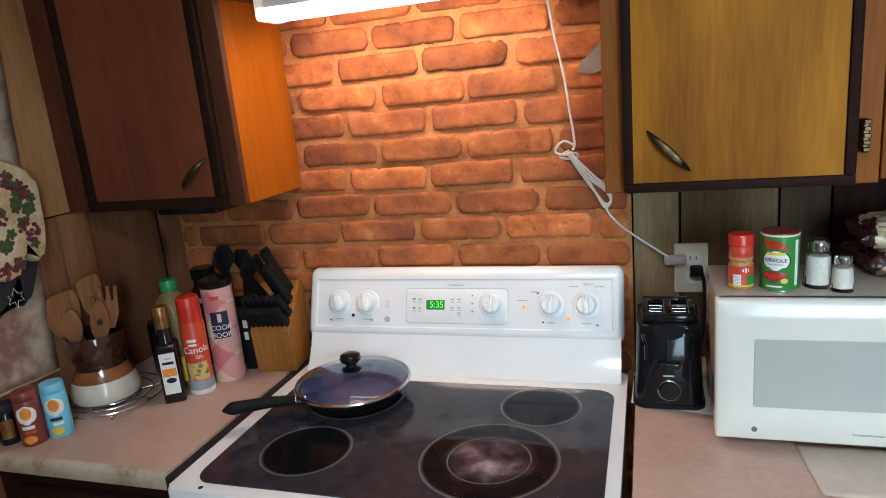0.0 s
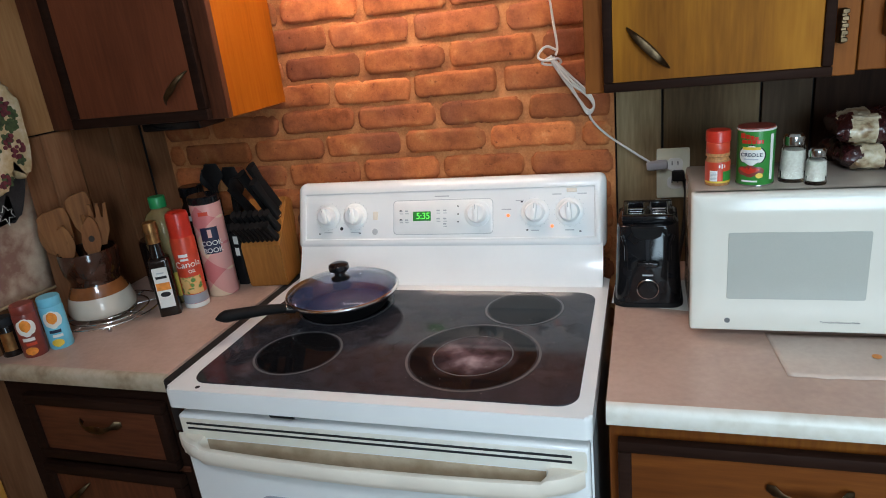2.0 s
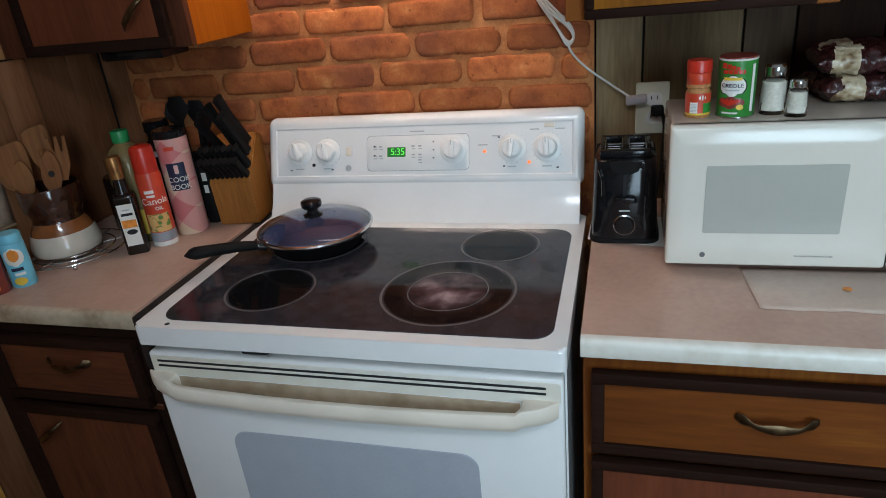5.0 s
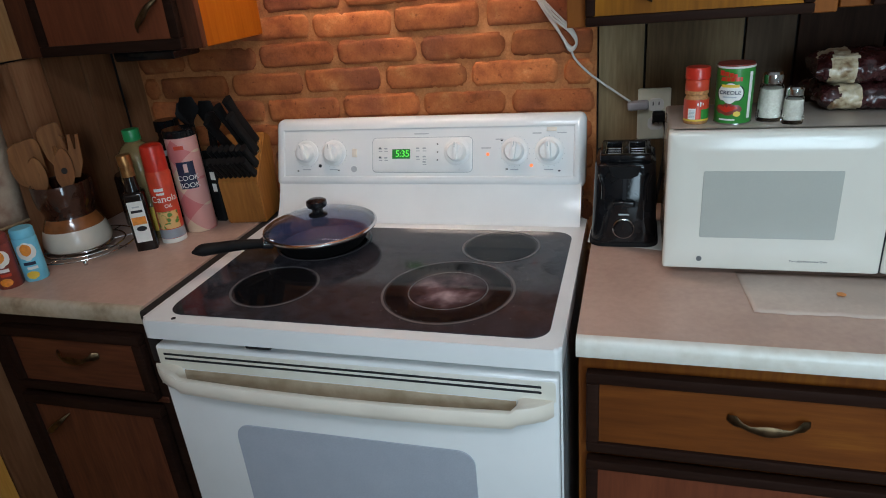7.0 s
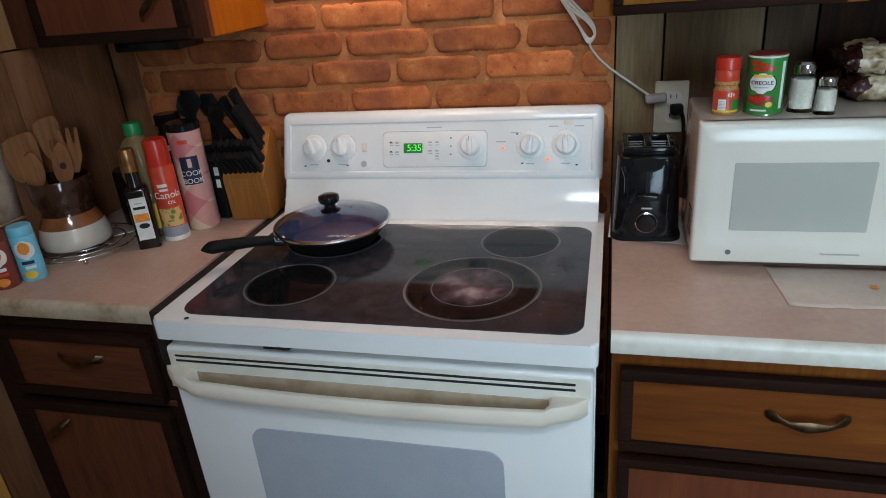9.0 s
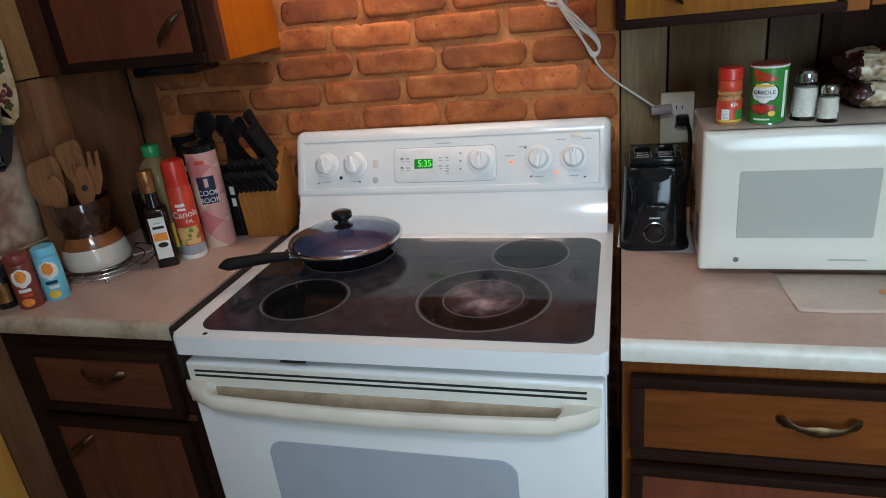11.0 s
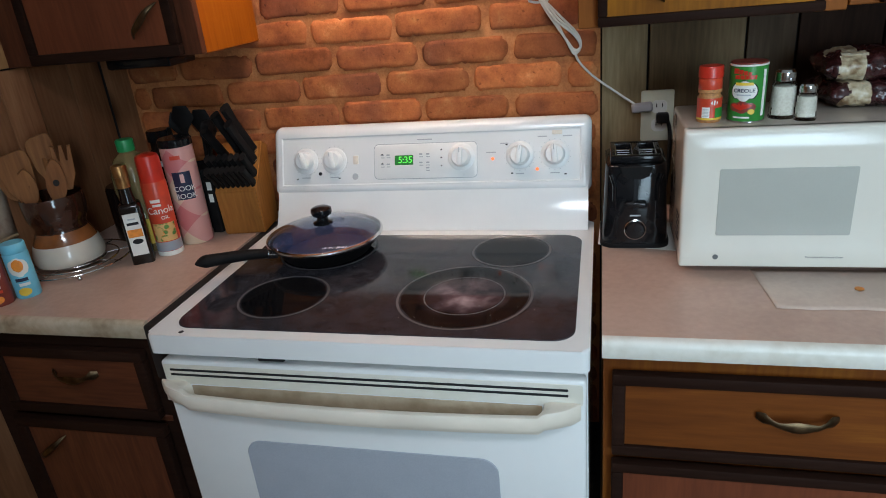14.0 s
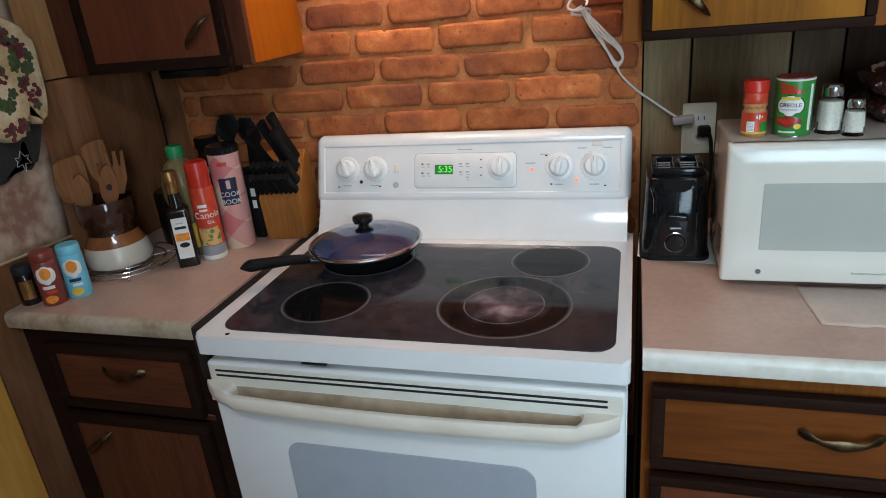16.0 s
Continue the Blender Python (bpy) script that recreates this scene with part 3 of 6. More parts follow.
for b in ((WX0, WX1, WZ1 - 0.04, WZ1), (WX0, WX0 + 0.04, WZ0 + 0.04, WZ1 - 0.04), (WX1 - 0.04, WX1, WZ0 + 0.04, WZ1 - 0.04),
          ((WX0 + WX1) / 2 - 0.02, (WX0 + WX1) / 2 + 0.02, WZ0 + 0.04, WZ1 - 0.04)):
    box(b[0], b[1], SOUTH - 0.07, SOUTH - 0.03, b[2], b[3], bm=frame_bm)
setting("window_1", frame_bm, WHITE, "white window frame with two lights")
setting("ground", box(-40, 40, -60, SOUTH - 0.3, -0.6, -0.5), two_noise("lawn", (0.03, 0.06, 0.015), (0.05, 0.09, 0.02), (0.08, 0.12, 0.03), 2, 30, 0.9), "lawn outside the window")

fixture = tagged(new("ceiling_light"), "white ceiling light with cool fluorescent tubes", "lamp")
fixture.matrix_world = pose(0.48, -1.95, 2.40)
part("housing", box(-0.32, 0.32, -0.20, 0.20, -0.070, -0.0005, 0.006, 2), ENAMEL, fixture)
for x0, x1, y0, y1 in ((-0.32, 0.32, -0.20, -0.18), (-0.32, 0.32, 0.18, 0.20), (-0.32, -0.30, -0.18, 0.18), (0.30, 0.32, -0.18, 0.18)):
    part("rim_strip", box(x0, x1, y0, y1, -0.084, -0.0705, 0.002, 1), ENAMEL, fixture)

# ---------------- cabinets ----------------


def pull(bm, length, droop):
    """An antique pull along x, standing out along -y. droop: a hanging bail with paddle ends."""
    pts, n = [], 13
    for i in range(n):
        t = i / (n - 1)
        arch = math.sin(math.pi * t)
        out = -0.003 - 0.017 * min(1.0, arch * 1.5)
        pts.append(((t - 0.5) * length, out, -(0.010 * max(0.0, arch - 0.25) if droop else 0.0)))

    def swell(t):
        if droop:
            end = max(math.exp(-((t - 0.07) / 0.07) ** 2), math.exp(-((t - 0.93) / 0.07) ** 2))
            mid = math.exp(-((t - 0.5) / 0.2) ** 2)
            k = 0.36 + 0.70 * end + 0.75 * mid
            return k * 0.55, k * 1.55
        k = 0.22 + 1.0 * math.sin(math.pi * t) ** 0.8
        return k * 0.6, k
    return tube(pts, 0.0062, 8, 1, bm, swell)


def framed_front(name, parent, x0, x1, z0, z1, yf, wide, material, handle, droop=False, hinge_x=None):
    """A slab door or drawer front with a dark raised edge and a pull. handle: x, z, length, turn."""
    door = part(name, box(x0 + 0.004, x1 - 0.004, yf + 0.004, yf + 0.018, z0 + 0.004, z1 - 0.004, 0.001, 1), material, parent)
    for a, b, c, d in ((x0, x1, z1 - wide, z1), (x0, x1, z0, z0 + wide), (x0, x0 + wide, z0 + wide, z1 - wide), (x1 - wide, x1, z0 + wide, z1 - wide)):
        part("edge_trim", box(a, b, yf - 0.003, yf + 0.016, c, d, 0.003, 2), TRIM, door)
    x, z, length, turn = handle
    bm = pull(bmesh.new(), length, droop)
    bm.transform(Matrix.Translation((x, yf + 0.004, z)) @ Matrix.Rotation(radians(turn), 4, "Y"))
    part("pull_handle", bm, BRONZE, door, "antique bronze pull")
    if hinge_x is not None:
        for hz in (z0 + 0.075, z1 - 0.075):
            hb = box(hinge_x - 0.004, hinge_x + 0.006, yf - 0.004, yf + 0.018, hz - 0.026, hz + 0.026, 0.002, 1)
            for k in range(5):
                box(hinge_x - 0.003, hinge_x + 0.007, yf - 0.008, yf - 0.004, hz - 0.024 + 0.0105 * k, hz - 0.017 + 0.0105 * k, 0.001, 1, bm=hb)
            part("hinge", hb, BRONZE, door, "ornate bronze butt hinge")
    return door


def cabinet(name, label, x0, x1, z0, z1, yf, yb, body_mat, side_mat=None):
    c = thing(name, label, "cabinet", ((x0 + x1) / 2, (yf + yb) / 2, z0))
    c.matrix_world = Matrix.Identity(4)
    part("carcass", box(x0 + 0.002, x1 - 0.002, yf + 0.02, yb, z0, z1, 0.001, 1), side_mat or body_mat, c)
    part("face_frame", box(x0, x1, yf, yf + 0.019, z0, z1, 0.0015, 1), body_mat, c)
    return c


UP_Z, UP_TOP, UP_Y, DOOR_Y = 1.343, 2.12, -0.252, -0.272
# side colour takes in the lamp's light; the front is darker
left_up = cabinet("wall_cabinet", "dark red wall cabinet with black edged door and lamplight painted on its side", -0.862, -0.385, UP_Z, UP_TOP, UP_Y, -0.006, WOOD_DARK, WOOD_LAMPLIT)
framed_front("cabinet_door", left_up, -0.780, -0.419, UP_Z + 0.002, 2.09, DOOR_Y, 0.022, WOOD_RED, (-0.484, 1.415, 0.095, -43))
right_up = cabinet("wall_cabinet", "honey varnished wall cabinet with black edged door and diagonal pull", 0.353, 0.772, UP_Z - 0.006, UP_TOP, UP_Y, 0.022, WOOD_FRAME, WOOD_FRAME)
framed_front("cabinet_door", right_up, 0.386, 0.735, UP_Z - 0.004, 2.09, DOOR_Y, 0.016, WOOD_HONEY, (0.459, 1.408, 0.098, 46), hinge_x=0.7435)
far_up = cabinet("wall_cabinet", "honey varnished wall cabinet beyond the seam", 0.774, 1.24, UP_Z, UP_TOP, UP_Y, 0.022, WOOD_FRAME)
framed_front("cabinet_door", far_up, 0.814, 1.20, UP_Z + 0.002, 2.09, DOOR_Y, 0.016, WOOD_HONEY, (1.13, 1.42, 0.098, -46), hinge_x=0.806)
over = cabinet("wall_cabinet", "dark cabinet bridging above the cooker", -0.383, 0.351, 1.758, UP_TOP, UP_Y, -0.006, WOOD_RED)
for x0, x1, hx in ((-0.36, -0.03, -0.07), (-0.006, 0.33, 0.03)):
    framed_front("cabinet_door", over, x0, x1, 1.78, 2.09, DOOR_Y, 0.02, WOOD_RED, (hx, 1.80, 0.095, 45))

LOW_Y, LOWF_Y, CTR_Z = -0.562, -0.585, 0.915
right_low = cabinet("base_cabinet", "brown varnished base cabinet with black edged drawer and doors", 0.397, 0.975, 0.09, 0.876, LOW_Y, 0.022, WOOD_LOW)
framed_front("drawer", right_low, 0.411, 0.948, 0.697, 0.853, LOWF_Y, 0.020, WOOD_LOW_X, (0.678, 0.791, 0.112, 0), True)
framed_front("cabinet_door", right_low, 0.411, 0.948, 0.115, 0.680, LOWF_Y, 0.019, WOOD_RED, (0.864, 0.622, 0.092, 48))
far_low = cabinet("base_cabinet", "brown varnished base cabinet further along the counter", 0.977, 1.60, 0.09, 0.876, LOW_Y, 0.022, WOOD_LOW)
framed_front("drawer", far_low, 0.99, 1.58, 0.697, 0.853, LOWF_Y, 0.020, WOOD_LOW_X, (1.285, 0.791, 0.112, 0), True)
framed_front("cabinet_door", far_low, 0.99, 1.58, 0.115, 0.680, LOWF_Y, 0.019, WOOD_LOW, (1.06, 0.632, 0.10, -46))
left_low = cabinet("base_cabinet", "dark red base cabinet with black edged drawer and door", -0.862, -0.412, 0.09, 0.876, LOW_Y, 0.022, TRIM)
framed_front("drawer", left_low, -0.792, -0.440, 0.696, 0.850, LOWF_Y, 0.022, WOOD_DARK_X, (-0.604, 0.797, 0.104, 0), True)
framed_front("cabinet_door", left_low, -0.802, -0.441, 0.115, 0.679, LOWF_Y, 0.024, WOOD_DARK, (-0.725, 0.608, 0.095, -38))
part("rail", box(-0.800, -0.430, LOW_Y - 0.005, LOW_Y - 0.001, 0.681, 0.694, 0.001, 1), WOOD_DARK_X, left_low)


def counter(name, x0, x1, label, edging):
    """A laminate slab with a paler rounded front edge."""
    c = thing(name, label, "worktop")
    part("top_slab", box(x0, x1, -0.574, 0.020, 0.879, 0.915), LAMINATE, c, smooth=False)
    prof = [(-0.5742, 0.879), (-0.582, 0.879), (-0.587, 0.882), (-0.589, 0.888), (-0.589, 0.903), (-0.5865, 0.9105), (-0.581, 0.9145), (-0.5742, 0.9152)]
    bm = bmesh.new()
    a = [bm.verts.new((x0, y, z)) for y, z in prof]
    b = [bm.verts.new((x1, y, z)) for y, z in prof]
    bm.faces.new(a)
    bm.faces.new(b[::-1])
    for i in range(len(prof)):
        j = (i + 1) % len(prof)
        bm.faces.new((a[i], b[i], b[j], a[j]))
    part("front_edge", bm, edging, c, "paler worn front edge")
    return c


counter("worktop", 0.395, 1.60, "pinkish beige laminate worktop with a worn rounded edge", EDGING)
# the left front edge is a darker, mottled tan than the right
counter("worktop", -0.864, -0.413, "pinkish beige laminate worktop with a mottled tan front edge", EDGE_TAN)
tagged(part("gap_filler", box(-0.412, -0.3805, -0.592, -0.06, 0.80, 0.912, 0.004, 2), DARKGAP, None), "dark strip between worktop and cooker", "trim")

# ---------------- cooker ----------------
stove = thing("electric_range", "white electric range with black glass top and raised control panel", "cooker")
HW = 0.378
part("body", box(-0.374, 0.374, -0.590, -0.02, 0.06, 0.885, 0.003, 1), ENAMEL, stove)
# rim with the opening for the glass
rim = prism(rounded(2 * HW, 0.545, 0.012, 5, 0, -0.3575), 0.881, 0.9185, 0.006, 3)
part("top_rim", rim, ENAMEL, stove)
part("glass_top", prism(rounded(0.698, 0.425, 0.035, 8, 0.006, -0.3905), 0.9186, 0.9206, 0.001, 1), CERAMIC, stove, "speckled black ceramic glass")


def ring(r, w, cx, cy, z):
    bm = bmesh.new()
    o = [bm.verts.new((x, y, z)) for x, y in circle(r, 64, cx, cy)]
    i = [bm.verts.new((x, y, z)) for x, y in circle(r - w, 64, cx, cy)]
    for k in range(64):
        j = (k + 1) % 64
        bm.faces.new((o[k], o[j], i[j], i[k]))
    return bm


for cx, cy, r, inner in ((-0.183, -0.480, 0.086, 0), (0.158, -0.462, 0.122, 0.073), (0.217, -0.262, 0.080, 0), (-0.178, -0.262, 0.105, 0.07)):
    z = part("heating_zone", prism(circle(r - 0.008, 48, cx, cy), 0.9207, 0.9209), BURNER, stove, "smooth black heating zone")
    part("zone_ring", ring(r, 0.0045, cx, cy, 0.9211), RING, z)
    if inner:
        part("zone_ring", ring(inner, 0.0025, cx, cy, 0.9212), RING, z)
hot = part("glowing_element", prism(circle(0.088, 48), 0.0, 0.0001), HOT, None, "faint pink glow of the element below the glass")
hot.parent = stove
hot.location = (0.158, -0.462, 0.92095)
part("rim_hole", prism(circle(0.0045, 16, -0.313, -0.617), 0.9186, 0.9192), DARKPRINT, stove)
# oven door
door = part("oven_door", box(-0.372, 0.372, -0.620, -0.592, 0.30, 0.859, 0.006, 3), ENAMEL, stove)
part("oven_window", prism(rounded(0.466, 0.34, 0.03, 8), 0, 0.0025, 0.001, 1, Matrix.Translation((-0.005, -0.6202, 0.527)) @ Matrix.Rotation(radians(90), 4, "X")), OVENGLASS, door, "pale grey dotted oven window")
for z in (0.8425, 0.8325):
    for x0, x1 in ((-0.355, 0.345),):
        part("vent_slot", box(x0, x1, -0.6218, -0.6195, z - 0.0024, z + 0.0024, 0.001, 1), DARKPRINT, door)
part("vent_panel", prism(rounded(0.735, 0.040, 0.006, 4), 0.0, 0.0008, 0.0004, 1, Matrix.Translation((0, -0.6200, 0.8335)) @ Matrix.Rotation(radians(90), 4, "X")), YELLOWED, door, "yellowed strip round the vents")


def tray_handle():
    """A bowed trough along the door: front wall, floor and solid rounded ends."""
    bm, n, rows = bmesh.new(), 80, []
    for i in range(n + 1):
        t = i / n * 2 - 1
        x = 0.371 * t - 0.007
        bow = 1 - t * t
        end = max(0.0, (abs(t) - 0.80) / 0.20)
        solid = min(1.0, max(0.0, (abs(t) - 0.825) / 0.03))
        solid = solid * solid * (3 - 2 * solid)
        lip_y = -0.650 - 0.017 * bow + 0.027 * end ** 2.6
        lip_z = 0.812 + 0.008 * solid
        deep = 0.036 * (1 - solid)
        prof = [(-0.6195, lip_z - 0.046), (lip_y + 0.014, lip_z - 0.040), (lip_y + 0.004, lip_z - 0.032), (lip_y, lip_z - 0.021), (lip_y, lip_z - 0.006), (lip_y + 0.002, lip_z - 0.001),
                (lip_y + 0.006, lip_z), (lip_y + 0.010, lip_z - 0.001), (min(lip_y + 0.013, -0.621), lip_z - 0.003 * (1 - solid)), (min(lip_y + 0.014, -0.620), lip_z - deep), (-0.6195, lip_z - deep)]
        rows.append([bm.verts.new((x, min(y, -0.6195), z)) for y, z in prof])
    for a, b in zip(rows, rows[1:]):
        for k in range(len(a) - 1):
            bm.faces.new((a[k], b[k], b[k + 1], a[k + 1]))
    bm.faces.new(rows[0])
    bm.faces.new(rows[-1][::-1])
    bmesh.ops.recalc_face_normals(bm, faces=bm.faces[:])
    return bm


part("oven_handle", tray_handle(), CREAM, door, "yellowed bowed plastic handle with a finger trough")
# tan holds both the plastic's age and the shade inside the trough
part("finger_recess", box(-0.318, 0.304, -0.6218, -0.6190, 0.770, 0.8115, 0.0012, 2), AGED_SHADED, door, "aged tan back of the handle trough with its shade painted in")
part("drawer_front", box(-0.372, 0.372, -0.615, -0.592, 0.10, 0.29, 0.006, 2), ENAMEL, stove)
part("latch_tab", box(-0.175, -0.125, -0.622, -0.60, 0.869, 0.880, 0.003, 2), DARKPRINT, stove)

# riser and control panel
riser_prof = [(-0.145, 0.9187), (-0.135, 0.930), (-0.122, 0.950), (-0.108, 0.975), (-0.094, 1.01), (-0.03, 1.01), (-0.03, 0.9187)]
bm = bmesh.new()
a = [bm.verts.new((-0.362, y, z)) for y, z in riser_prof]
b = [bm.verts.new((0.366, y, z)) for y, z in riser_prof]
bm.faces.new(a)
bm.faces.new(b[::-1])
for i in range(len(riser_prof)):
    j = (i + 1) % len(riser_prof)
    bm.faces.new((a[i], b[i], b[j], a[j]))
part("riser", bm, ENAMEL, stove)
bm = bmesh.new()
prof = [(-0.104, 0.993), (-0.050, 1.142), (-0.012, 1.142), (-0.012, 0.985), (-0.075, 0.982)]
a = [bm.verts.new((-0.373, y, z)) for y, z in prof]
b = [bm.verts.new((0.373, y, z)) for y, z in prof]
bm.faces.new(a)
bm.faces.new(b[::-1])
sides = []
for i in range(len(prof)):
    j = (i + 1) % len(prof)
    sides.append(bm.faces.new((a[i], b[i], b[j], a[j])))
bmesh.ops.recalc_face_normals(bm, faces=bm.faces[:])
bmesh.ops.bevel(bm, geom=bm.edges[:], offset=0.017, segments=6, affect="EDGES", profile=0.5)
face = max((f for f in bm.faces if f.normal.y < -0.8), key=lambda f: f.calc_area())
inner = bmesh.ops.inset_region(bm, faces=[face], thickness=0.008, depth=-0.0004)
ring_faces = [f for f in bm.faces if f.normal.y < -0.8]
face = max(ring_faces, key=lambda f: f.calc_area())
bmesh.ops.inset_region(bm, faces=[face], thickness=0.004, depth=-0.0030)
part("control_panel", bm, ENAMEL, stove)
up = Vector((0, 0.054, 0.149)).normalized()
PANEL = Matrix.Translation((0, -0.104, 0.993)) @ Matrix(((1, 0, 0, 0), (0, up.y, -up.z, 0), (0, up.z, up.y, 0), (0, 0, 0, 1))) @ Matrix.Translation((0, 0, -0.0034))


def on_panel(x, v, d=0.0):
    return PANEL @ Matrix.Translation((x, v, d))


def dial(x, v, turn, body=0.0225, skirt=0.0305):
    k = part("control_knob", lathe([(0, 0.0), (skirt, 0.0), (skirt, 0.0025), (skirt - 0.002, 0.004), (body, 0.0045), (body - 0.002, 0.017), (body - 0.0045, 0.0195), (0, 0.0195)], 36, on_panel(x, v)), KNOBWHITE, stove, "white plastic turning knob")
    bm = prism(rounded(0.0125, 0.040, 0.005, 4), 0.016, 0.0275, 0.003, 2, on_panel(x, v) @ Matrix.Rotation(radians(turn), 4, "Z"))
    part("grip", bm, KNOBWHITE, k)
    part("pointer", box(-0.0008, 0.0008, 0.008, 0.0195, 0.0276, 0.0280, 0), GREYPRINT, k).data.transform(on_panel(x, v) @ Matrix.Rotation(radians(turn), 4, "Z"))
    for i in range(18):
        ang = radians(i * 20 + 10)
        part("mark", prism(circle(0.0008, 6, 0.0335 * math.cos(ang), 0.0335 * math.sin(ang)), 0.0, 0.0004, m=on_panel(x, v)), GREYPRINT, k)
    return k


def bar(x, v, w, h, mat=None, d=0.0):
    return part("print_bar", prism(rounded(w, h, min(w, h) * 0.3, 2), 0.0, 0.0005, m=on_panel(x, v, d)), mat or GREYPRINT, stove)


KV = 0.080
for x, turn in ((-0.289, 20), (-0.217, 12), (0.219, -8), (0.295, 5)):
    dial(x, KV, turn)
plate = part("clock_plate", prism(rounded(0.240, 0.078, 0.010, 6), 0.0, 0.0014, 0.0008, 2, on_panel(0.003, 0.074)), KNOBWHITE, stove, "raised rounded clock plate")
part("plate_rim", prism(rounded(0.243, 0.081, 0.011, 6), 0.0, 0.0007, 0.0003, 1, on_panel(0.003, 0.074)), GREYPRINT, stove)
oven = dial(0.088, KV, 0)
oven.data.transform(PANEL @ Matrix.Translation((0, 0, 0.0015)) @ PANEL.inverted())
part("clock_display", prism(rounded(0.044, 0.022, 0.001, 1), 0.0, 0.0020, m=on_panel(-0.046, 0.0765)), GREENBACK, stove)
lettering("5:35", 0.021, on_panel(-0.043, 0.0765, 0.0022), stove, GREEN_LED, "clock_digits", 0.95)
for x, v in ((-0.098, 0.089), (-0.084, 0.089), (-0.098, 0.068), (-0.084, 0.068), (-0.006, 0.089), (0.010, 0.089), (-0.006, 0.070), (0.010, 0.070), (0.010, 0.058)):
    bar(x, v, 0.008, 0.0035, d=0.0014)
    bar(x + 0.001, v - 0.006, 0.009, 0.0018, d=0.0014)
for x, v in ((-0.0985, 0.0905), (-0.0985, 0.0695), (0.042, 0.098), (0.042, 0.080), (0.042, 0.062)):
    bar(x, v, 0.0035, 0.003, DARKPRINT, 0.0015)
for x, v, w in ((-0.046, 0.104, 0.03), (0.003, 0.122, 0.035), (0.046, 0.101, 0.016), (0.046, 0.058, 0.018), (-0.289, 0.041, 0.022), (-0.217, 0.041, 0.022), (0.219, 0.040, 0.018), (0.295, 0.040, 0.020), (0.185, 0.107, 0.018), (0.268, 0.119, 0.02), (0.322, 0.119, 0.02), (0.155, 0.088, 0.022)):
    bar(x, v, w, 0.0025)
for x, v in ((-0.312, 0.038), (-0.205, 0.039), (0.202, 0.041), (0.318, 0.037), (0.190, 0.104)):
    bar(x, v, 0.005, 0.0028, DARKPRINT)
part("indicator_dot", prism(circle(0.0042, 20), 0.0, 0.001, m=on_panel(-0.253, 0.050)), DARKPRINT, stove)
part("rocker_switch", prism(rounded(0.012, 0.020, 0.002, 3), 0.0, 0.004, 0.001, 2, on_panel(-0.163, 0.080)), CREAM, stove, "cream rocker switch")
part("zone_switch", prism(rounded(0.022, 0.009, 0.002, 3), 0.0, 0.004, 0.001, 2, on_panel(0.300, 0.127)), CREAM, stove)
part("emblem", prism(circle(0.0075, 24), 0.0, 0.0012, 0.0004, 1, on_panel(-0.165, 0.042)), GREYPRINT, stove, "small round grey emblem")
for x, v in ((0.159, 0.074), (0.257, 0.049)):
    part("pilot_light", lathe([(0.0036, 0), (0.0036, 0.002), (0, 0.0032)], 16, on_panel(x, v)), ORANGE_LED, stove, "glowing orange pilot light")

# ---------------- pan ----------------
pan = thing("frying_pan", "black frying pan with domed glass lid on the rear burner", "pan", (-0.178, -0.272, 0.9214), 42)
part("bowl", lathe([(0, 0), (0.085, 0), (0.091, 0.003), (0.116, 0.036), (0.1185, 0.037), (0.1165, 0.0375), (0.113, 0.035), (0.0885, 0.005), (0, 0.004)], 64), BLACKMATT, pan, "black outside of the pan")
part("lining", lathe([(0, 0.0046), (0.0875, 0.0056), (0.1115, 0.0345)], 64), NONSTICK, pan, "blue-black lining")
shell = [(0.1215, 0.0405), (0.119, 0.046), (0.098, 0.055), (0.070, 0.062), (0.035, 0.0665), (0.013, 0.0675), (0.013, 0.0645), (0.035, 0.0635), (0.070, 0.059), (0.098, 0.052), (0.118, 0.043), (0.1215, 0.0405)]
lid = part("lid", lathe(shell, 64), LIDGLASS, pan, "clear domed glass lid")
lid.visible_shadow = False
part("lid_rim", lathe([(0.1165, 0.0385), (0.1225, 0.0380), (0.1238, 0.0410), (0.1225, 0.0440), (0.1190, 0.0452), (0.1180, 0.0430), (0.1205, 0.0415), (0.1165, 0.0385)], 64), STEEL, lid, "polished steel rim")
part("lid_knob", lathe([(0, 0.063), (0.020, 0.0635), (0.0205, 0.069), (0.012, 0.073), (0.0115, 0.080), (0.020, 0.085), (0.0225, 0.091), (0.0215, 0.098), (0.015, 0.1015), (0, 0.1025)], 32), BLACKPLASTIC, lid, "black round knob")
part("steam_vent", lathe([(0.003, 0.060), (0.003, 0.0665), (0, 0.0668)], 12, Matrix.Translation((0.045, 0.0, -0.0005))), STEEL, lid)


def taper(t):
    tip = 1 - 0.9 * max(0.0, (t - 0.80) / 0.20) ** 1.6
    return (0.85 + 0.35 * t) * tip, (0.72 + 0.28 * t) * tip


part("handle", tube([(-0.128, 0, 0.032), (-0.150, 0, 0.037), (-0.18, 0, 0.042), (-0.215, 0, 0.046), (-0.245, 0, 0.049), (-0.268, 0, 0.049)], 0.0135, 12, 6, None, taper), BLACKMATT, pan, "black moulded handle")
part("ferrule", tube([(-0.108, 0, 0.025), (-0.130, 0, 0.031)], 0.0095, 12, 1), STEEL, pan, "steel collar")

# ---------------- microwave ----------------
GREYDARK = plain("dark_grey_print", (0.12, 0.12, 0.12), 0.5)
mw = thing("microwave_oven", "white countertop microwave with grey window and keypad", "microwave", (0.5265, -0.355, 0.915))
MWW, MWH, MWD, FOOT = 0.424, 0.241, 0.215, 0.018
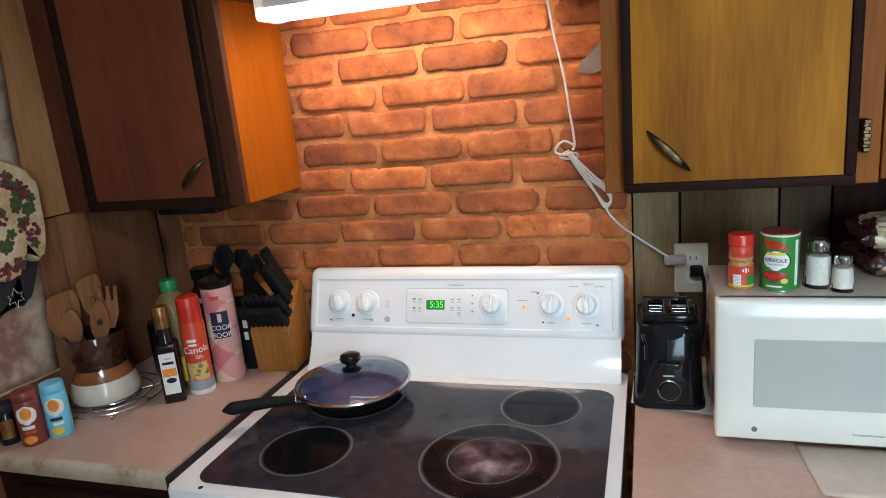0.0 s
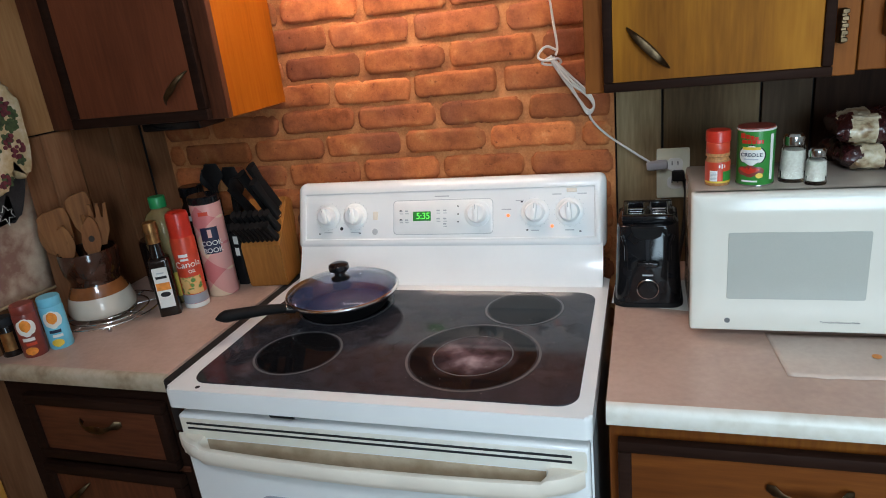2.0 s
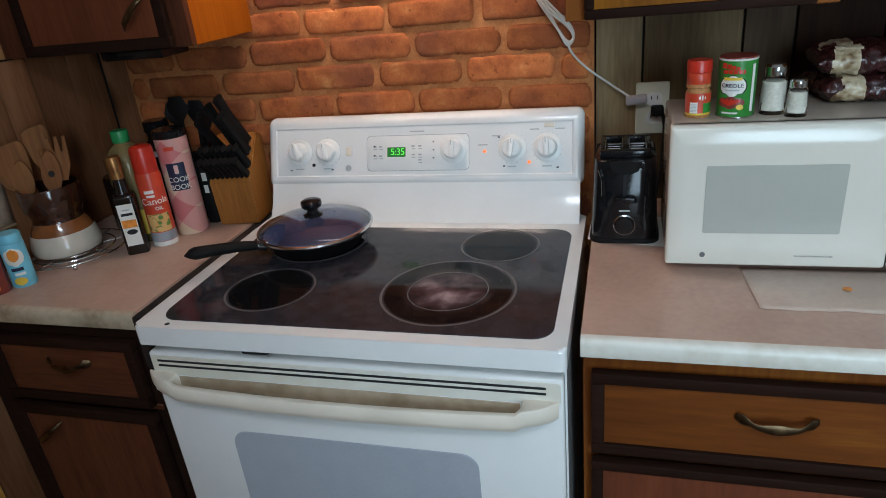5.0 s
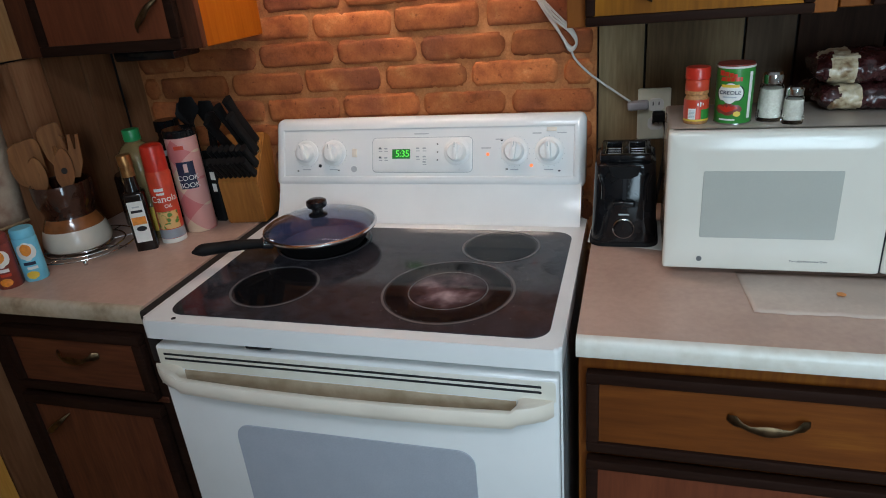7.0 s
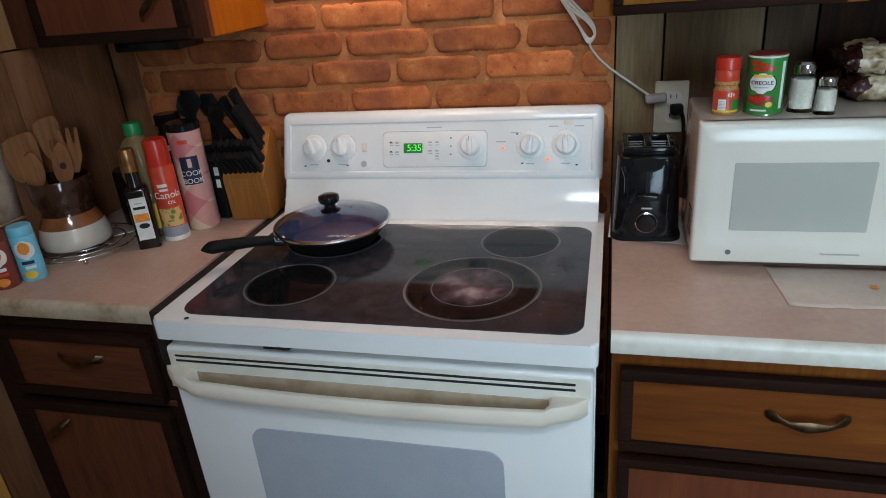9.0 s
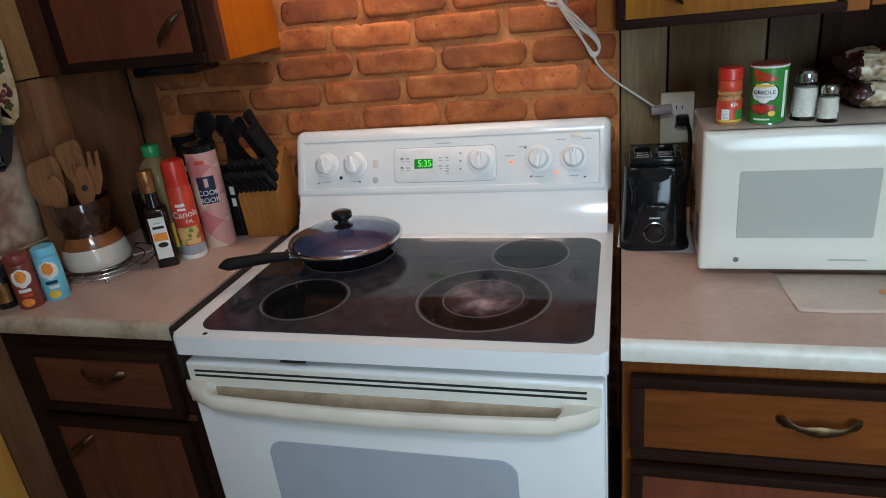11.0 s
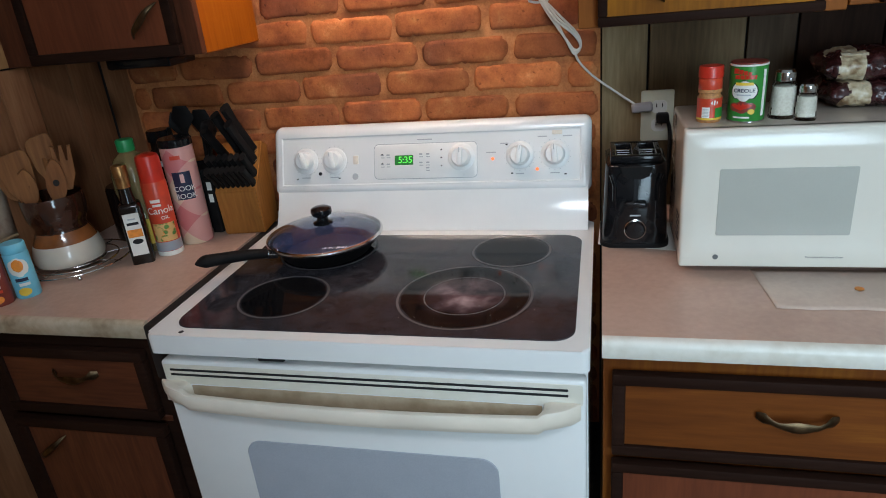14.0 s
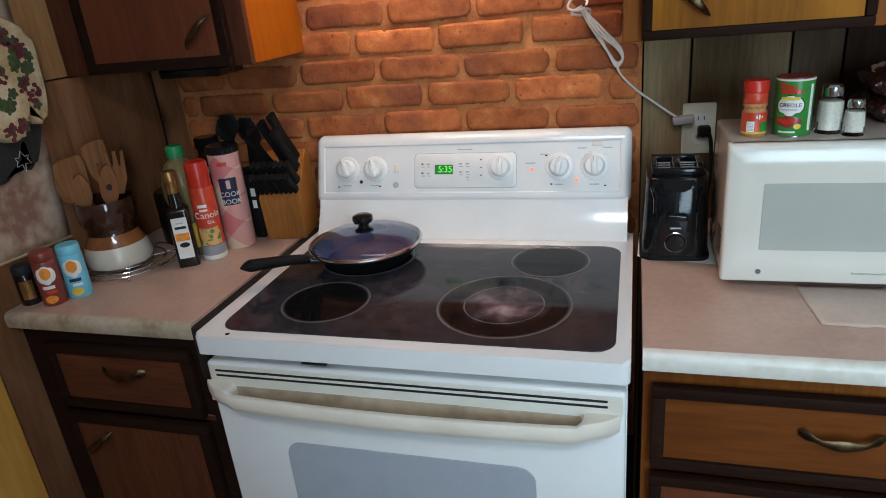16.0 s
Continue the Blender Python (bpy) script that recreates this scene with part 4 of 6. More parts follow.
# case colour browned to stand in for wood reflected in white steel
part("case", box(0.002, MWW - 0.002, 0.012, MWD, FOOT, MWH + FOOT, 0.006, 3), plain("white_steel_brown_reflection", (0.46, 0.39, 0.33), 0.18, 0, 0.03), mw)
DOORW, TOPZ = 0.3375, MWH + FOOT


def sunk_door():
    """A door whose top leans back a little, with a sloping surround running in to the window."""
    bm = bmesh.new()

    def loop(x0, x1, z0, z1, y, lean=0.0, r=0.004):
        return [bm.verts.new((x, y + (lean if z > (z0 + z1) / 2 else 0.0), z)) for x, z in rounded(x1 - x0, z1 - z0, r, 4, (x0 + x1) / 2, (z0 + z1) / 2)]
    z0 = FOOT - 0.002
    loops = [loop(0, DOORW, z0, TOPZ, 0.026), loop(0, DOORW, z0, TOPZ, 0.005, 0.005), loop(0.0015, DOORW - 0.0015, z0 + 0.0015, TOPZ - 0.002, 0.0015, 0.0045),
             loop(0.005, DOORW - 0.005, z0 + 0.005, TOPZ - 0.006, 0.0, 0.0032), loop(0.022, 0.300, FOOT + 0.034, FOOT + 0.212, 0.0, 0.0, 0.010),
             loop(0.030, 0.292, FOOT + 0.042, FOOT + 0.203, 0.0006, 0.0, 0.008), loop(0.0575, 0.2655, FOOT + 0.057, FOOT + 0.176, 0.0024)]
    for p, q in zip(loops, loops[1:]):
        for i in range(len(p)):
            j = (i + 1) % len(p)
            bm.faces.new((p[i], p[j], q[j], q[i]))
    bm.faces.new(loops[0][::-1])
    bm.faces.new(loops[-1])
    return bm


dr = part("door", sunk_door(), MWWHITE, mw)
VERT = Matrix.Rotation(radians(90), 4, "X")
part("window", prism(rounded(0.207, 0.118, 0.003, 3), 0, 0.0012, 0.0004, 1, Matrix.Translation((0.1615, 0.0023, FOOT + 0.1165)) @ VERT), MWGLASS, dr, "pale grey mesh window")
part("emblem", prism(circle(0.0046, 20), 0, 0.001, m=Matrix.Translation((0.060, -0.0002, FOOT + 0.018)) @ Matrix.Rotation(radians(90), 4, "X")), GREYDARK, dr, "small round dark emblem")
lettering("Turntable Microwave Oven", 0.0052, Matrix.Translation((0.231, -0.0002, FOOT + 0.0180)) @ VERT, dr, GREYDARK, "name_print")
cp = part("control_panel", box(0.339, MWW, 0.001, 0.026, FOOT - 0.002, MWH + FOOT, 0.006, 3), MWWHITE, mw)
part("clock_window", box(0.368, 0.407, -0.0006, 0.002, FOOT + 0.186, FOOT + 0.204, 0.0005, 1), DARKPRINT, cp)
lettering("5:23", 0.017, Matrix.Translation((0.388, -0.0008, FOOT + 0.195)) @ VERT, cp, YELLOW_LED, "clock_digits", 0.95)
part("print_bar", box(0.366, 0.404, -0.0004, 0.002, FOOT + 0.173, FOOT + 0.1745), GREYPRINT, cp)
for r, z in enumerate((0.160, 0.147, 0.130)):
    for c in range(3 if r < 2 else 2):
        x = 0.366 + c * (0.0185 if r < 2 else 0.034)
        part("key", prism(rounded(0.011, 0.0065, 0.002, 3), 0, 0.0007, m=Matrix.Translation((x + 0.003, 0.001, FOOT + z)) @ VERT), GREYPRINT, cp)
        part("print_bar", box(x - 0.003, x + 0.010, 0.0, 0.002, FOOT + z - 0.0068, FOOT + z - 0.0055), DARKPRINT, cp)
for i, ch in enumerate("1234567890"):
    r, c = divmod(i, 3)
    c = 1 if i == 9 else c
    lettering(ch, 0.0095, Matrix.Translation((0.366 + 0.0135 * c, 0.0006, FOOT + 0.113 - 0.0125 * r)) @ VERT, cp, DARKPRINT, "key_digit")
for x, z in ((0.407, 0.112), (0.407, 0.088), (0.404, 0.066), (0.368, 0.063)):
    part("key", prism(circle(0.0052, 18), 0, 0.0008, m=Matrix.Translation((x, 0.001, FOOT + z)) @ VERT), GREYPRINT, cp)
    part("print_bar", box(x - 0.004, x + 0.004, 0.0, 0.002, FOOT + z - 0.0085, FOOT + z - 0.007), DARKPRINT, cp)
part("open_button", prism(rounded(0.060, 0.026, 0.003, 4), 0, 0.0016, 0.0008, 2, Matrix.Translation((0.386, 0.001, FOOT + 0.024)) @ VERT), MWWHITE, cp, "large white door button")
part("seam", box(0.3373, 0.3392, 0.004, 0.026, FOOT, MWH + FOOT - 0.003), DARKPRINT, mw)
for r in range(5):
    for c in range(3):
        part("side_vent", box(0.0012, 0.0024, 0.045 + 0.014 * c, 0.054 + 0.014 * c, 0.030 + FOOT + 0.011 * r, 0.035 + FOOT + 0.011 * r), DARKPRINT, mw)
for x in (0.04, MWW - 0.04):
    for y in (0.05, MWD - 0.05):
        part("foot", lathe([(0.012, 0.0), (0.014, FOOT), (0, FOOT)], 16, Matrix.Translation((x, y, 0))), BLACKPLASTIC, mw)

# ---------------- toaster ----------------
tz = thing("toaster", "black plastic two-slot toaster with lever and dial", "toaster", (0.457, -0.234, 0.9162))
bm = prism(rounded(0.126, 0.145, 0.026, 6, 0, 0.0725), 0.006, 0.1672, 0.006, 3)
for v in bm.verts:
    k = 1 - 0.12 * (v.co.z / 0.18)
    v.co.x *= k
body = part("body", bm, BLACKPLASTIC, tz)
part("base", prism(rounded(0.132, 0.15, 0.026, 6, 0, 0.0725), 0.0, 0.008, 0.002, 1), BLACKMATT, tz)
top = box(-0.047, 0.047, 0.014, 0.030, 0.168, 0.182, 0.003, 2)
box(-0.047, 0.047, 0.116, 0.132, 0.168, 0.182, 0.003, 2, bm=top)
for x0, x1 in ((-0.047, -0.038), (-0.006, 0.006), (0.038, 0.047)):
    box(x0, x1, 0.0295, 0.1165, 0.168, 0.182, 0.002, 2, bm=top)
part("top_frame", top, BLACKPLASTIC, tz)
for x in (-0.022, 0.022):
    for dx in (-0.0155, 0.0155):
        part("slot_liner", box(x + dx - 0.0006, x + dx + 0.0006, 0.031, 0.115, 0.1672, 0.1815), STEEL, tz, "bright steel slot lining")
    for k in range(5):
        part("guide_wire", tube([(x - 0.012, 0.042 + 0.016 * k, 0.169), (x + 0.012, 0.042 + 0.016 * k, 0.169)], 0.0009, 6, 1), STEEL, tz)
part("front_panel", prism(rounded(0.075, 0.145, 0.02, 5), 0, 0.004, 0.002, 2, Matrix.Translation((0, 0.001, 0.085)) @ VERT), BLACKPLASTIC, tz)
part("lever_slot", box(-0.004, 0.004, -0.0045, 0.0, 0.080, 0.150, 0.001, 1), DARKPRINT, tz)
part("lever", box(-0.020, 0.020, -0.018, -0.003, 0.088, 0.100, 0.004, 3), BLACKPLASTIC, tz)
part("lever_shade", prism([(-0.030, 0.0), (0.030, 0.0), (0.024, -0.018), (0.012, -0.024), (-0.012, -0.024), (-0.024, -0.018)], 0, 0.004, 0.001, 1, Matrix.Translation((0, -0.002, 0.166)) @ VERT), BLACKMATT, tz)
dl = part("browning_dial", lathe([(0.0185, 0), (0.0185, 0.005), (0.016, 0.008), (0, 0.009)], 28, Matrix.Translation((0, -0.003, 0.040)) @ VERT), BLACKPLASTIC, tz)
part("dial_ring", lathe([(0.0190, 0.0), (0.0208, 0.001), (0.0208, 0.003), (0.0190, 0.004)], 28, Matrix.Translation((0, -0.003, 0.040)) @ VERT), STEEL, dl, "thin bright ring")
part("print_bar", box(-0.010, 0.010, -0.0036, -0.003, 0.067, 0.070), GREYPRINT, tz)
for x in (-0.049, 0.049):
    part("side_curl", tube([(x * 0.93, -0.0, 0.150), (x * 0.86, -0.004, 0.140), (x * 0.80, -0.004, 0.128), (x * 0.80, -0.004, 0.10)], 0.004, 8, 5), BLACKPLASTIC, tz)
tagged(part("plastic_sheet", prism([(-0.070, 0.02), (0.080, -0.012), (0.085, 0.14), (-0.066, 0.15)], 0.0, 0.0007, m=Matrix.Translation((0.457, -0.236, 0.9152))), WHITE, None), "thin white sheet lying under the toaster", "sheet")
part("power_cord", tube([(0.060, 0.145, 0.03), (0.074, 0.19, 0.10), (0.080, 0.232, 0.165), (0.075, 0.240, 0.195), (0.066, 0.236, 0.205)], 0.0042, 8, 6), BLACKMATT, tz, "thick black power cord")
part("plug", box(0.051, 0.077, 0.222, 0.249, 0.193, 0.214, 0.005, 3), BLACKMATT, tz)

# ---------------- lamp over the cooker ----------------
lamp = thing("strip_light", "lit fluorescent strip light under the cabinet", "lamp", (-0.045, -0.165, 1.758))
part("housing", box(-0.278, 0.278, -0.04, 0.05, -0.026, 0.0, 0.003, 2), WHITE, lamp)
part("diffuser", tube([(-0.250, 0, -0.026), (0.0, 0, -0.026), (0.250, 0, -0.026)], 0.026, 16, 1, None, lambda t: (1.45, 0.95)), TUBE_LIGHT, lamp, "glowing white diffuser")
for x0, x1 in ((-0.282, -0.251), (0.251, 0.282)):
    part("end_cap", box(x0, x1, -0.040, 0.040, -0.050, 0.0, 0.008, 3), ENDCAP, lamp)
cord = thing("lamp_cord", "white lamp cord tied in a loose bundle and plugged in", "cord")
part("cable", tube([(0.236, -0.17, 1.712), (0.240, -0.06, 1.700), (0.248, -0.022, 1.62), (0.262, -0.018, 1.55), (0.272, -0.02, 1.47), (0.279, -0.024, 1.412), (0.276, -0.03, 1.395)], 0.0025, 8, 8), CORDWHITE, cord)
part("cable", tube([(0.279, -0.024, 1.404), (0.258, -0.026, 1.414), (0.243, -0.03, 1.404), (0.240, -0.03, 1.392), (0.258, -0.034, 1.386), (0.280, -0.03, 1.388), (0.284, -0.02, 1.378), (0.262, -0.022, 1.376), (0.246, -0.026, 1.382), (0.268, -0.03, 1.394)], 0.0025, 8, 8), CORDWHITE, cord)
for k in range(3):
    e = 0.004 * k
    part("cable_loop", tube([(0.262 + e, -0.030 + e, 1.392), (0.285 + e, -0.026, 1.352), (0.318 + e * 0.5, -0.022, 1.302 - e), (0.337, -0.02, 1.276 - e), (0.350, -0.022, 1.283), (0.344 - e, -0.026, 1.308), (0.312 - 2 * e, -0.034, 1.344), (0.272, -0.034, 1.386)], 0.0025, 8, 8), CORDWHITE, cord)
part("cable", tube([(0.337, -0.018, 1.278), (0.345, -0.012, 1.252), (0.375, -0.006, 1.218), (0.428, 0.0, 1.177), (0.462, 0.004, 1.152)], 0.0025, 8, 8), CORDWHITE, cord)
part("plug", prism(rounded(0.044, 0.018, 0.005, 4), -0.010, 0.010, 0.004, 3, Matrix.Translation((0.478, 0.002, 1.144)) @ Matrix.Rotation(radians(90), 4, "X") @ Matrix.Rotation(radians(4), 4, "Z")), GREYPLUG, cord, "flat grey plug")
tagged(part("tape_scrap", prism([(0.288, 1.552), (0.300, 1.575), (0.338, 1.606), (0.352, 1.600), (0.352, 1.556), (0.322, 1.546)], 0.004, 0.0055, m=Matrix.Rotation(radians(90), 4, "X")), TAPE, None), "scrap of grey tape stuck on the bricks", "tape")

outlet = thing("wall_outlet", "almond double wall outlet with two plugs in it", "outlet", (0.511, 0.0238, 1.121))
part("cover_plate", prism(rounded(0.068, 0.110, 0.004, 3), 0.0, 0.0055, 0.002, 2, VERT), ALMOND, outlet)
for z in (0.020, -0.020):
    s = part("socket", prism(rounded(0.032, 0.028, 0.010, 5), 0.0, 0.0068, 0.001, 1, Matrix.Translation((0.004, 0, z)) @ VERT), WHITE, outlet)
    for x in (-0.006, 0.006):
        part("pin_slot", box(0.004 + x - 0.001, 0.004 + x + 0.001, -0.0072, -0.0066, z - 0.001, z + 0.007), DARKPRINT, s)
part("screw", lathe([(0.003, 0.0), (0.003, 0.0062), (0, 0.0068)], 12, VERT), STEEL, outlet)

# ---------------- on the microwave ----------------
MT = 0.915 + MWH + FOOT + 0.0004
sh = thing("seasoning_shaker", "red-capped seasoning shaker with red and green label", "shaker", (0.571, -0.282, MT))
part("jar", lathe([(0, 0), (0.021, 0), (0.0225, 0.003), (0.0225, 0.045), (0.019, 0.052), (0.0185, 0.060), (0, 0.060)], 28), SPICE, sh)
part("label", wrap_label(0.0225, 0.010, 0.046, -170, 10), REDPRINT, sh)
part("label", wrap_label(0.0227, 0.010, 0.028, -70, 10), GREEN, sh)
patch = part("barcode_patch", wrap_label(0.0230, 0.010, 0.030, -130, -95), WHITE, sh)
for k in range(6):
    part("print_bar", wrap_label(0.0232, 0.0125 + 0.0026 * k, 0.0138 + 0.0026 * k, -127, -99), GREYPRINT, patch)
part("badge_print", wrap_oval(0.0230, 0.038, 0.0045, -90, -58), WHITE, sh)
part("stripe_print", wrap_label(0.0229, 0.006, 0.0095, -165, 10), YELLOW, sh)
part("collar", lathe([(0.020, 0.060), (0.0215, 0.062), (0.0215, 0.080), (0.020, 0.082), (0, 0.082)], 28), REDPRINT, sh)
part("neck_band", lathe([(0.0205, 0.0545), (0.0218, 0.056), (0.0218, 0.0615), (0.0205, 0.063)], 28), SPICE, sh)
part("cap", lathe([(0.020, 0.082), (0.0225, 0.0835), (0.0225, 0.101), (0.021, 0.104), (0, 0.1045)], 28), RED, sh, "ribbed red cap")

sh.matrix_world = sh.matrix_world @ Matrix.Diagonal((0.88, 0.88, 0.89, 1))

cn = thing("seasoning_canister", "green cardboard seasoning canister with red lid", "canister", (0.629, -0.284, MT))
part("tube_body", lathe([(0, 0), (0.0285, 0), (0.0295, 0.002), (0.0295, 0.104), (0, 0.104)], 36), GREEN, cn)
for z in (0.0012, 0.102):
    part("metal_rim", lathe([(0.0290, z - 0.0012), (0.0302, z), (0.0302, z + 0.002), (0.0285, z + 0.003)], 36), STEEL if z < 0.05 else WHITE, cn)
part("lid", lathe([(0.0290, 0.105), (0.0290, 0.1075), (0, 0.108)], 36), MAROON, cn)
for k, (a0, a1) in enumerate(((-148, -132), (-130, -117), (-115, -104), (-102, -92))):
    part("name_bar", wrap_label(0.0298, 0.089 - 0.001 * k, 0.098 - 0.002 * k, a0, a1), RED, cn)
for k, (a0, a1) in enumerate(((-142, -126), (-124, -112), (-110, -98), (-96, -84), (-82, -76))):
    part("name_bar", wrap_label(0.0298, 0.0795, 0.0865, a0, a1), RED, cn)
part("label_border", wrap_oval(0.0297, 0.058, 0.0195, -156, -66), DARKPRINT, cn)
part("label_panel", wrap_oval(0.0299, 0.058, 0.018, -152, -70), WHITE, cn)
part("label_band", wrap_label(0.0301, 0.0685, 0.0735, -138, -84), YELLOW, cn)
bent(lettering("CREOLE", 0.0095, Matrix.Identity(4), cn, NAVY), 0.0299, 0.059, -111)
part("print_bar", wrap_label(0.0301, 0.050, 0.0525, -132, -90), GREYPRINT, cn)
part("dish_print", wrap_oval(0.0298, 0.029, 0.011, -158, -70), MAROON, cn)
part("pepper_print", wrap_oval(0.0300, 0.028, 0.0045, -150, -84, bend=0.004), RED, cn)
part("badge_print", wrap_oval(0.0302, 0.021, 0.0050, -96, -74), YELLOW, cn)
part("print_bar", wrap_label(0.0298, 0.009, 0.012, -140, -90), WHITE, cn)
part("side_print", wrap_label(0.0298, 0.012, 0.095, -52, -40), WHITE, cn)

cn.matrix_world = cn.matrix_world @ Matrix.Diagonal((0.98, 0.98, 0.90, 1))


def shaker(name, label, at, r, h, sides):
    s = thing(name, label, "shaker", at, 22)
    glass = lathe([(0, 0.0), (r, 0.0), (r * 1.02, 0.004), (r * 0.88, h * 0.70), (r * 0.72, h * 0.78), (r * 0.70, h * 0.80), (r * 0.62, h * 0.80), (r * 0.80, h * 0.68), (r * 0.92, 0.006), (0, 0.005)], sides)
    g = part("glass_jar", glass, GLASS, s, "clear faceted glass", smooth=False)
    g.visible_shadow = False
    part("contents", lathe([(0, 0.0055), (r * 0.915, 0.0065), (r * 0.815, h * 0.66), (0, h * 0.68)], sides), SALT, s, "white grains")
    part("cap", lathe([(r * 0.76, h * 0.775), (r * 0.78, h * 0.79), (r * 0.76, h * 0.95), (r * 0.6, h), (0, h * 1.01)], 24), STEEL, s, "dented steel cap")
    return s


shaker("salt_shaker", "tall glass shaker of white grains with steel cap", (0.687, -0.276, MT), 0.0210, 0.079, 12)
shaker("salt_shaker", "small glass shaker of white salt with steel cap", (0.717, -0.300, MT), 0.0165, 0.058, 12)


def fruit_bag(z, seed, dx, turn, hh):
    """A pillow bag bulging over round berries, its print torn into cream patches."""
    r = random.Random(seed)
    e = thing("berry_bag", "plump plastic bag of dark red berries with cream print", "bag", (0.862 + dx, -0.168, z), turn, "stack of berry bags on the microwave")
    bm = bmesh.new()
    nx, ny, lx, ly = 64, 40, 0.190, 0.150
    grid = {}
    off = Vector((r.uniform(0, 30), r.uniform(0, 30), 0))
    for side in (1, -1):
        for i in range(nx + 1):
            for j in range(ny + 1):
                u, w = i / nx * 2 - 1, j / ny * 2 - 1
                u, w = math.sin(u * 1.5708), math.sin(w * 1.5708)
                if (i in (0, nx) or j in (0, ny)) and side == -1:
                    grid[i, j, -1] = grid[i, j, 1]
                    continue
                puff = (1 - abs(u) ** 6) ** 0.5 * (1 - abs(w) ** 6) ** 0.5
                p = Vector((u * lx / 2, w * ly / 2, hh / 2 + side * (hh / 2) * puff))
                cell = noise.voronoi(Vector((p.x * 76, p.y * 76, p.z * 76)) + off)[0][0]
                berry = 0.0045 * math.sqrt(max(0.0, 1 - (cell / 0.62) ** 2)) - 0.002
                fold = 0.004 * noise.noise(p * 32 + off)
                way = Vector((u * abs(u) ** 3, w * abs(w) ** 3, side * 0.75 * (0.3 + puff))).normalized()
                q = p + way * (berry + fold)
                grid[i, j, side] = bm.verts.new((q.x, q.y, max(0.0003, min(hh + 0.003, q.z))))
        for i in range(nx):
            for j in range(ny):
                q = [grid[i, j, side], grid[i + 1, j, side], grid[i + 1, j + 1, side], grid[i, j + 1, side]]
                if len(set(q)) == 4:
                    try:
                        bm.faces.new(q)
                    except ValueError:
                        pass
    ob = part("film", bm, FRUITBAG, e)
    ob.data.materials.append(BAGCREAM)
    for p in ob.data.polygons:
        c = p.center
        n = noise.noise(Vector((c.x * 34, c.y * 20, c.z * 60)) + off)
        if -0.075 < c.x + 0.022 * n < -0.035 + 0.02 * n or c.x + 0.03 * n > 0.066:
            p.material_index = 1
    return e


for k, (dx, turn) in enumerate(((0.0, 3), (-0.003, -4))):
    fruit_bag(MT + 0.0445 * k, k + 1, dx, turn, 0.044)

# ---------------- worktop, beside the microwave ----------------
bm = bmesh.new()
nx, ny = 30, 10
vs = []
for i in range(nx + 1):
    for j in range(ny + 1):
        x, w = 0.651 + (0.272 - 0.008 * j / ny) * i / nx + 0.011 * j / ny, j / ny
        y = -0.330 - 0.145 * w - 0.004 * w * noise.noise(Vector((x * 30, 0, 0)))
        lift = 0.0006 + 0.0016 * max(0, noise.noise(Vector((x * 22, y * 20, 4)))) * (0.3 + w)
        vs.append(bm.verts.new((x, y, 0.9153 + lift)))
for i in range(nx):
    for j in range(ny):
        a = i * (ny + 1) + j
        bm.faces.new((vs[a], vs[a + 1], vs[a + ny + 2], vs[a + ny + 1]))
sheet = part("paper_sheet", bm, PAPER, None)
solid = sheet.modifiers.new("thickness", "SOLIDIFY")
solid.thickness = 0.0004
tagged(sheet, "creased waxed paper sheet lying before the microwave", "paper")
tagged(part("crumb_stain", prism(circle(0.007, 14), 0.0, 0.0006, m=Matrix.Translation((0.80, -0.405, 0.9181))), ORANGE, None), "small orange grease crumb on the paper", "crumb")

# ---------------- left worktop ----------------
CT = 0.9152


def can(name, label, at, r, h, body_mat, cap_mat, cap_h, cat):
    c = thing(name, label, cat, at)
    part("body", lathe([(0, 0), (r - 0.001, 0), (r, 0.002), (r, h - cap_h - 0.003), (r - 0.002, h - cap_h), (0, h - cap_h)], 32), body_mat, c)
    part("cap", lathe([(r - 0.0015, h - cap_h), (r - 0.0005, h - cap_h + 0.002), (r - 0.0008, h - 0.003), (r - 0.003, h), (0, h)], 32), cap_mat, c)
    return c


def popcorn(at, body, cap, label):
    s = can("popcorn_shaker", label, at, 0.0235, 0.116, body, cap, 0.020, "shaker")
    part("egg_print", wrap_oval(0.0240, 0.068, 0.020, -98, -4), WHITE, s)
    part("corn_print", wrap_oval(0.0244, 0.072, 0.0135, -76, -26), ORANGE, s)
    part("name_bar", wrap_label(0.0237, 0.038, 0.045, -80, -25), WHITE if body is MAROON else NAVY, s)
    part("flavour_print", wrap_label(0.0237, 0.028, 0.034, -70, -22), REDPRINT if body is MAROON else WHITE, s)
    part("bowl_print", wrap_oval(0.0240, 0.015, 0.009, -86, -26), ORANGE if body is MAROON else YELLOW, s)
    return s


popcorn((-0.786, -0.526, CT), MAROON, MAROON, "maroon popcorn seasoning shaker with orange print")
popcorn((-0.757, -0.486, CT), BLUE, BLUE, "light blue popcorn seasoning shaker with orange print")
jar = can("spice_jar", "small dark spice jar beside the wall", (-0.8425, -0.532, CT), 0.0205, 0.086, DARKBOTTLE, DARKPRINT, 0.018, "jar")
part("label", wrap_label(0.0207, 0.014, 0.055, -80, -10), GOLD, jar)

# wire trivet
tv = thing("wire_trivet", "round wire trivet under the stoneware crock", "trivet", (-0.765, -0.335, CT))
for r in (0.115, 0.088, 0.06):
    part("wire_ring", tube([(r * math.cos(a), r * math.sin(a), 0.0125) for a in [2 * math.pi * i / 40 for i in range(41)]], 0.0018, 6, 1), STEEL, tv)
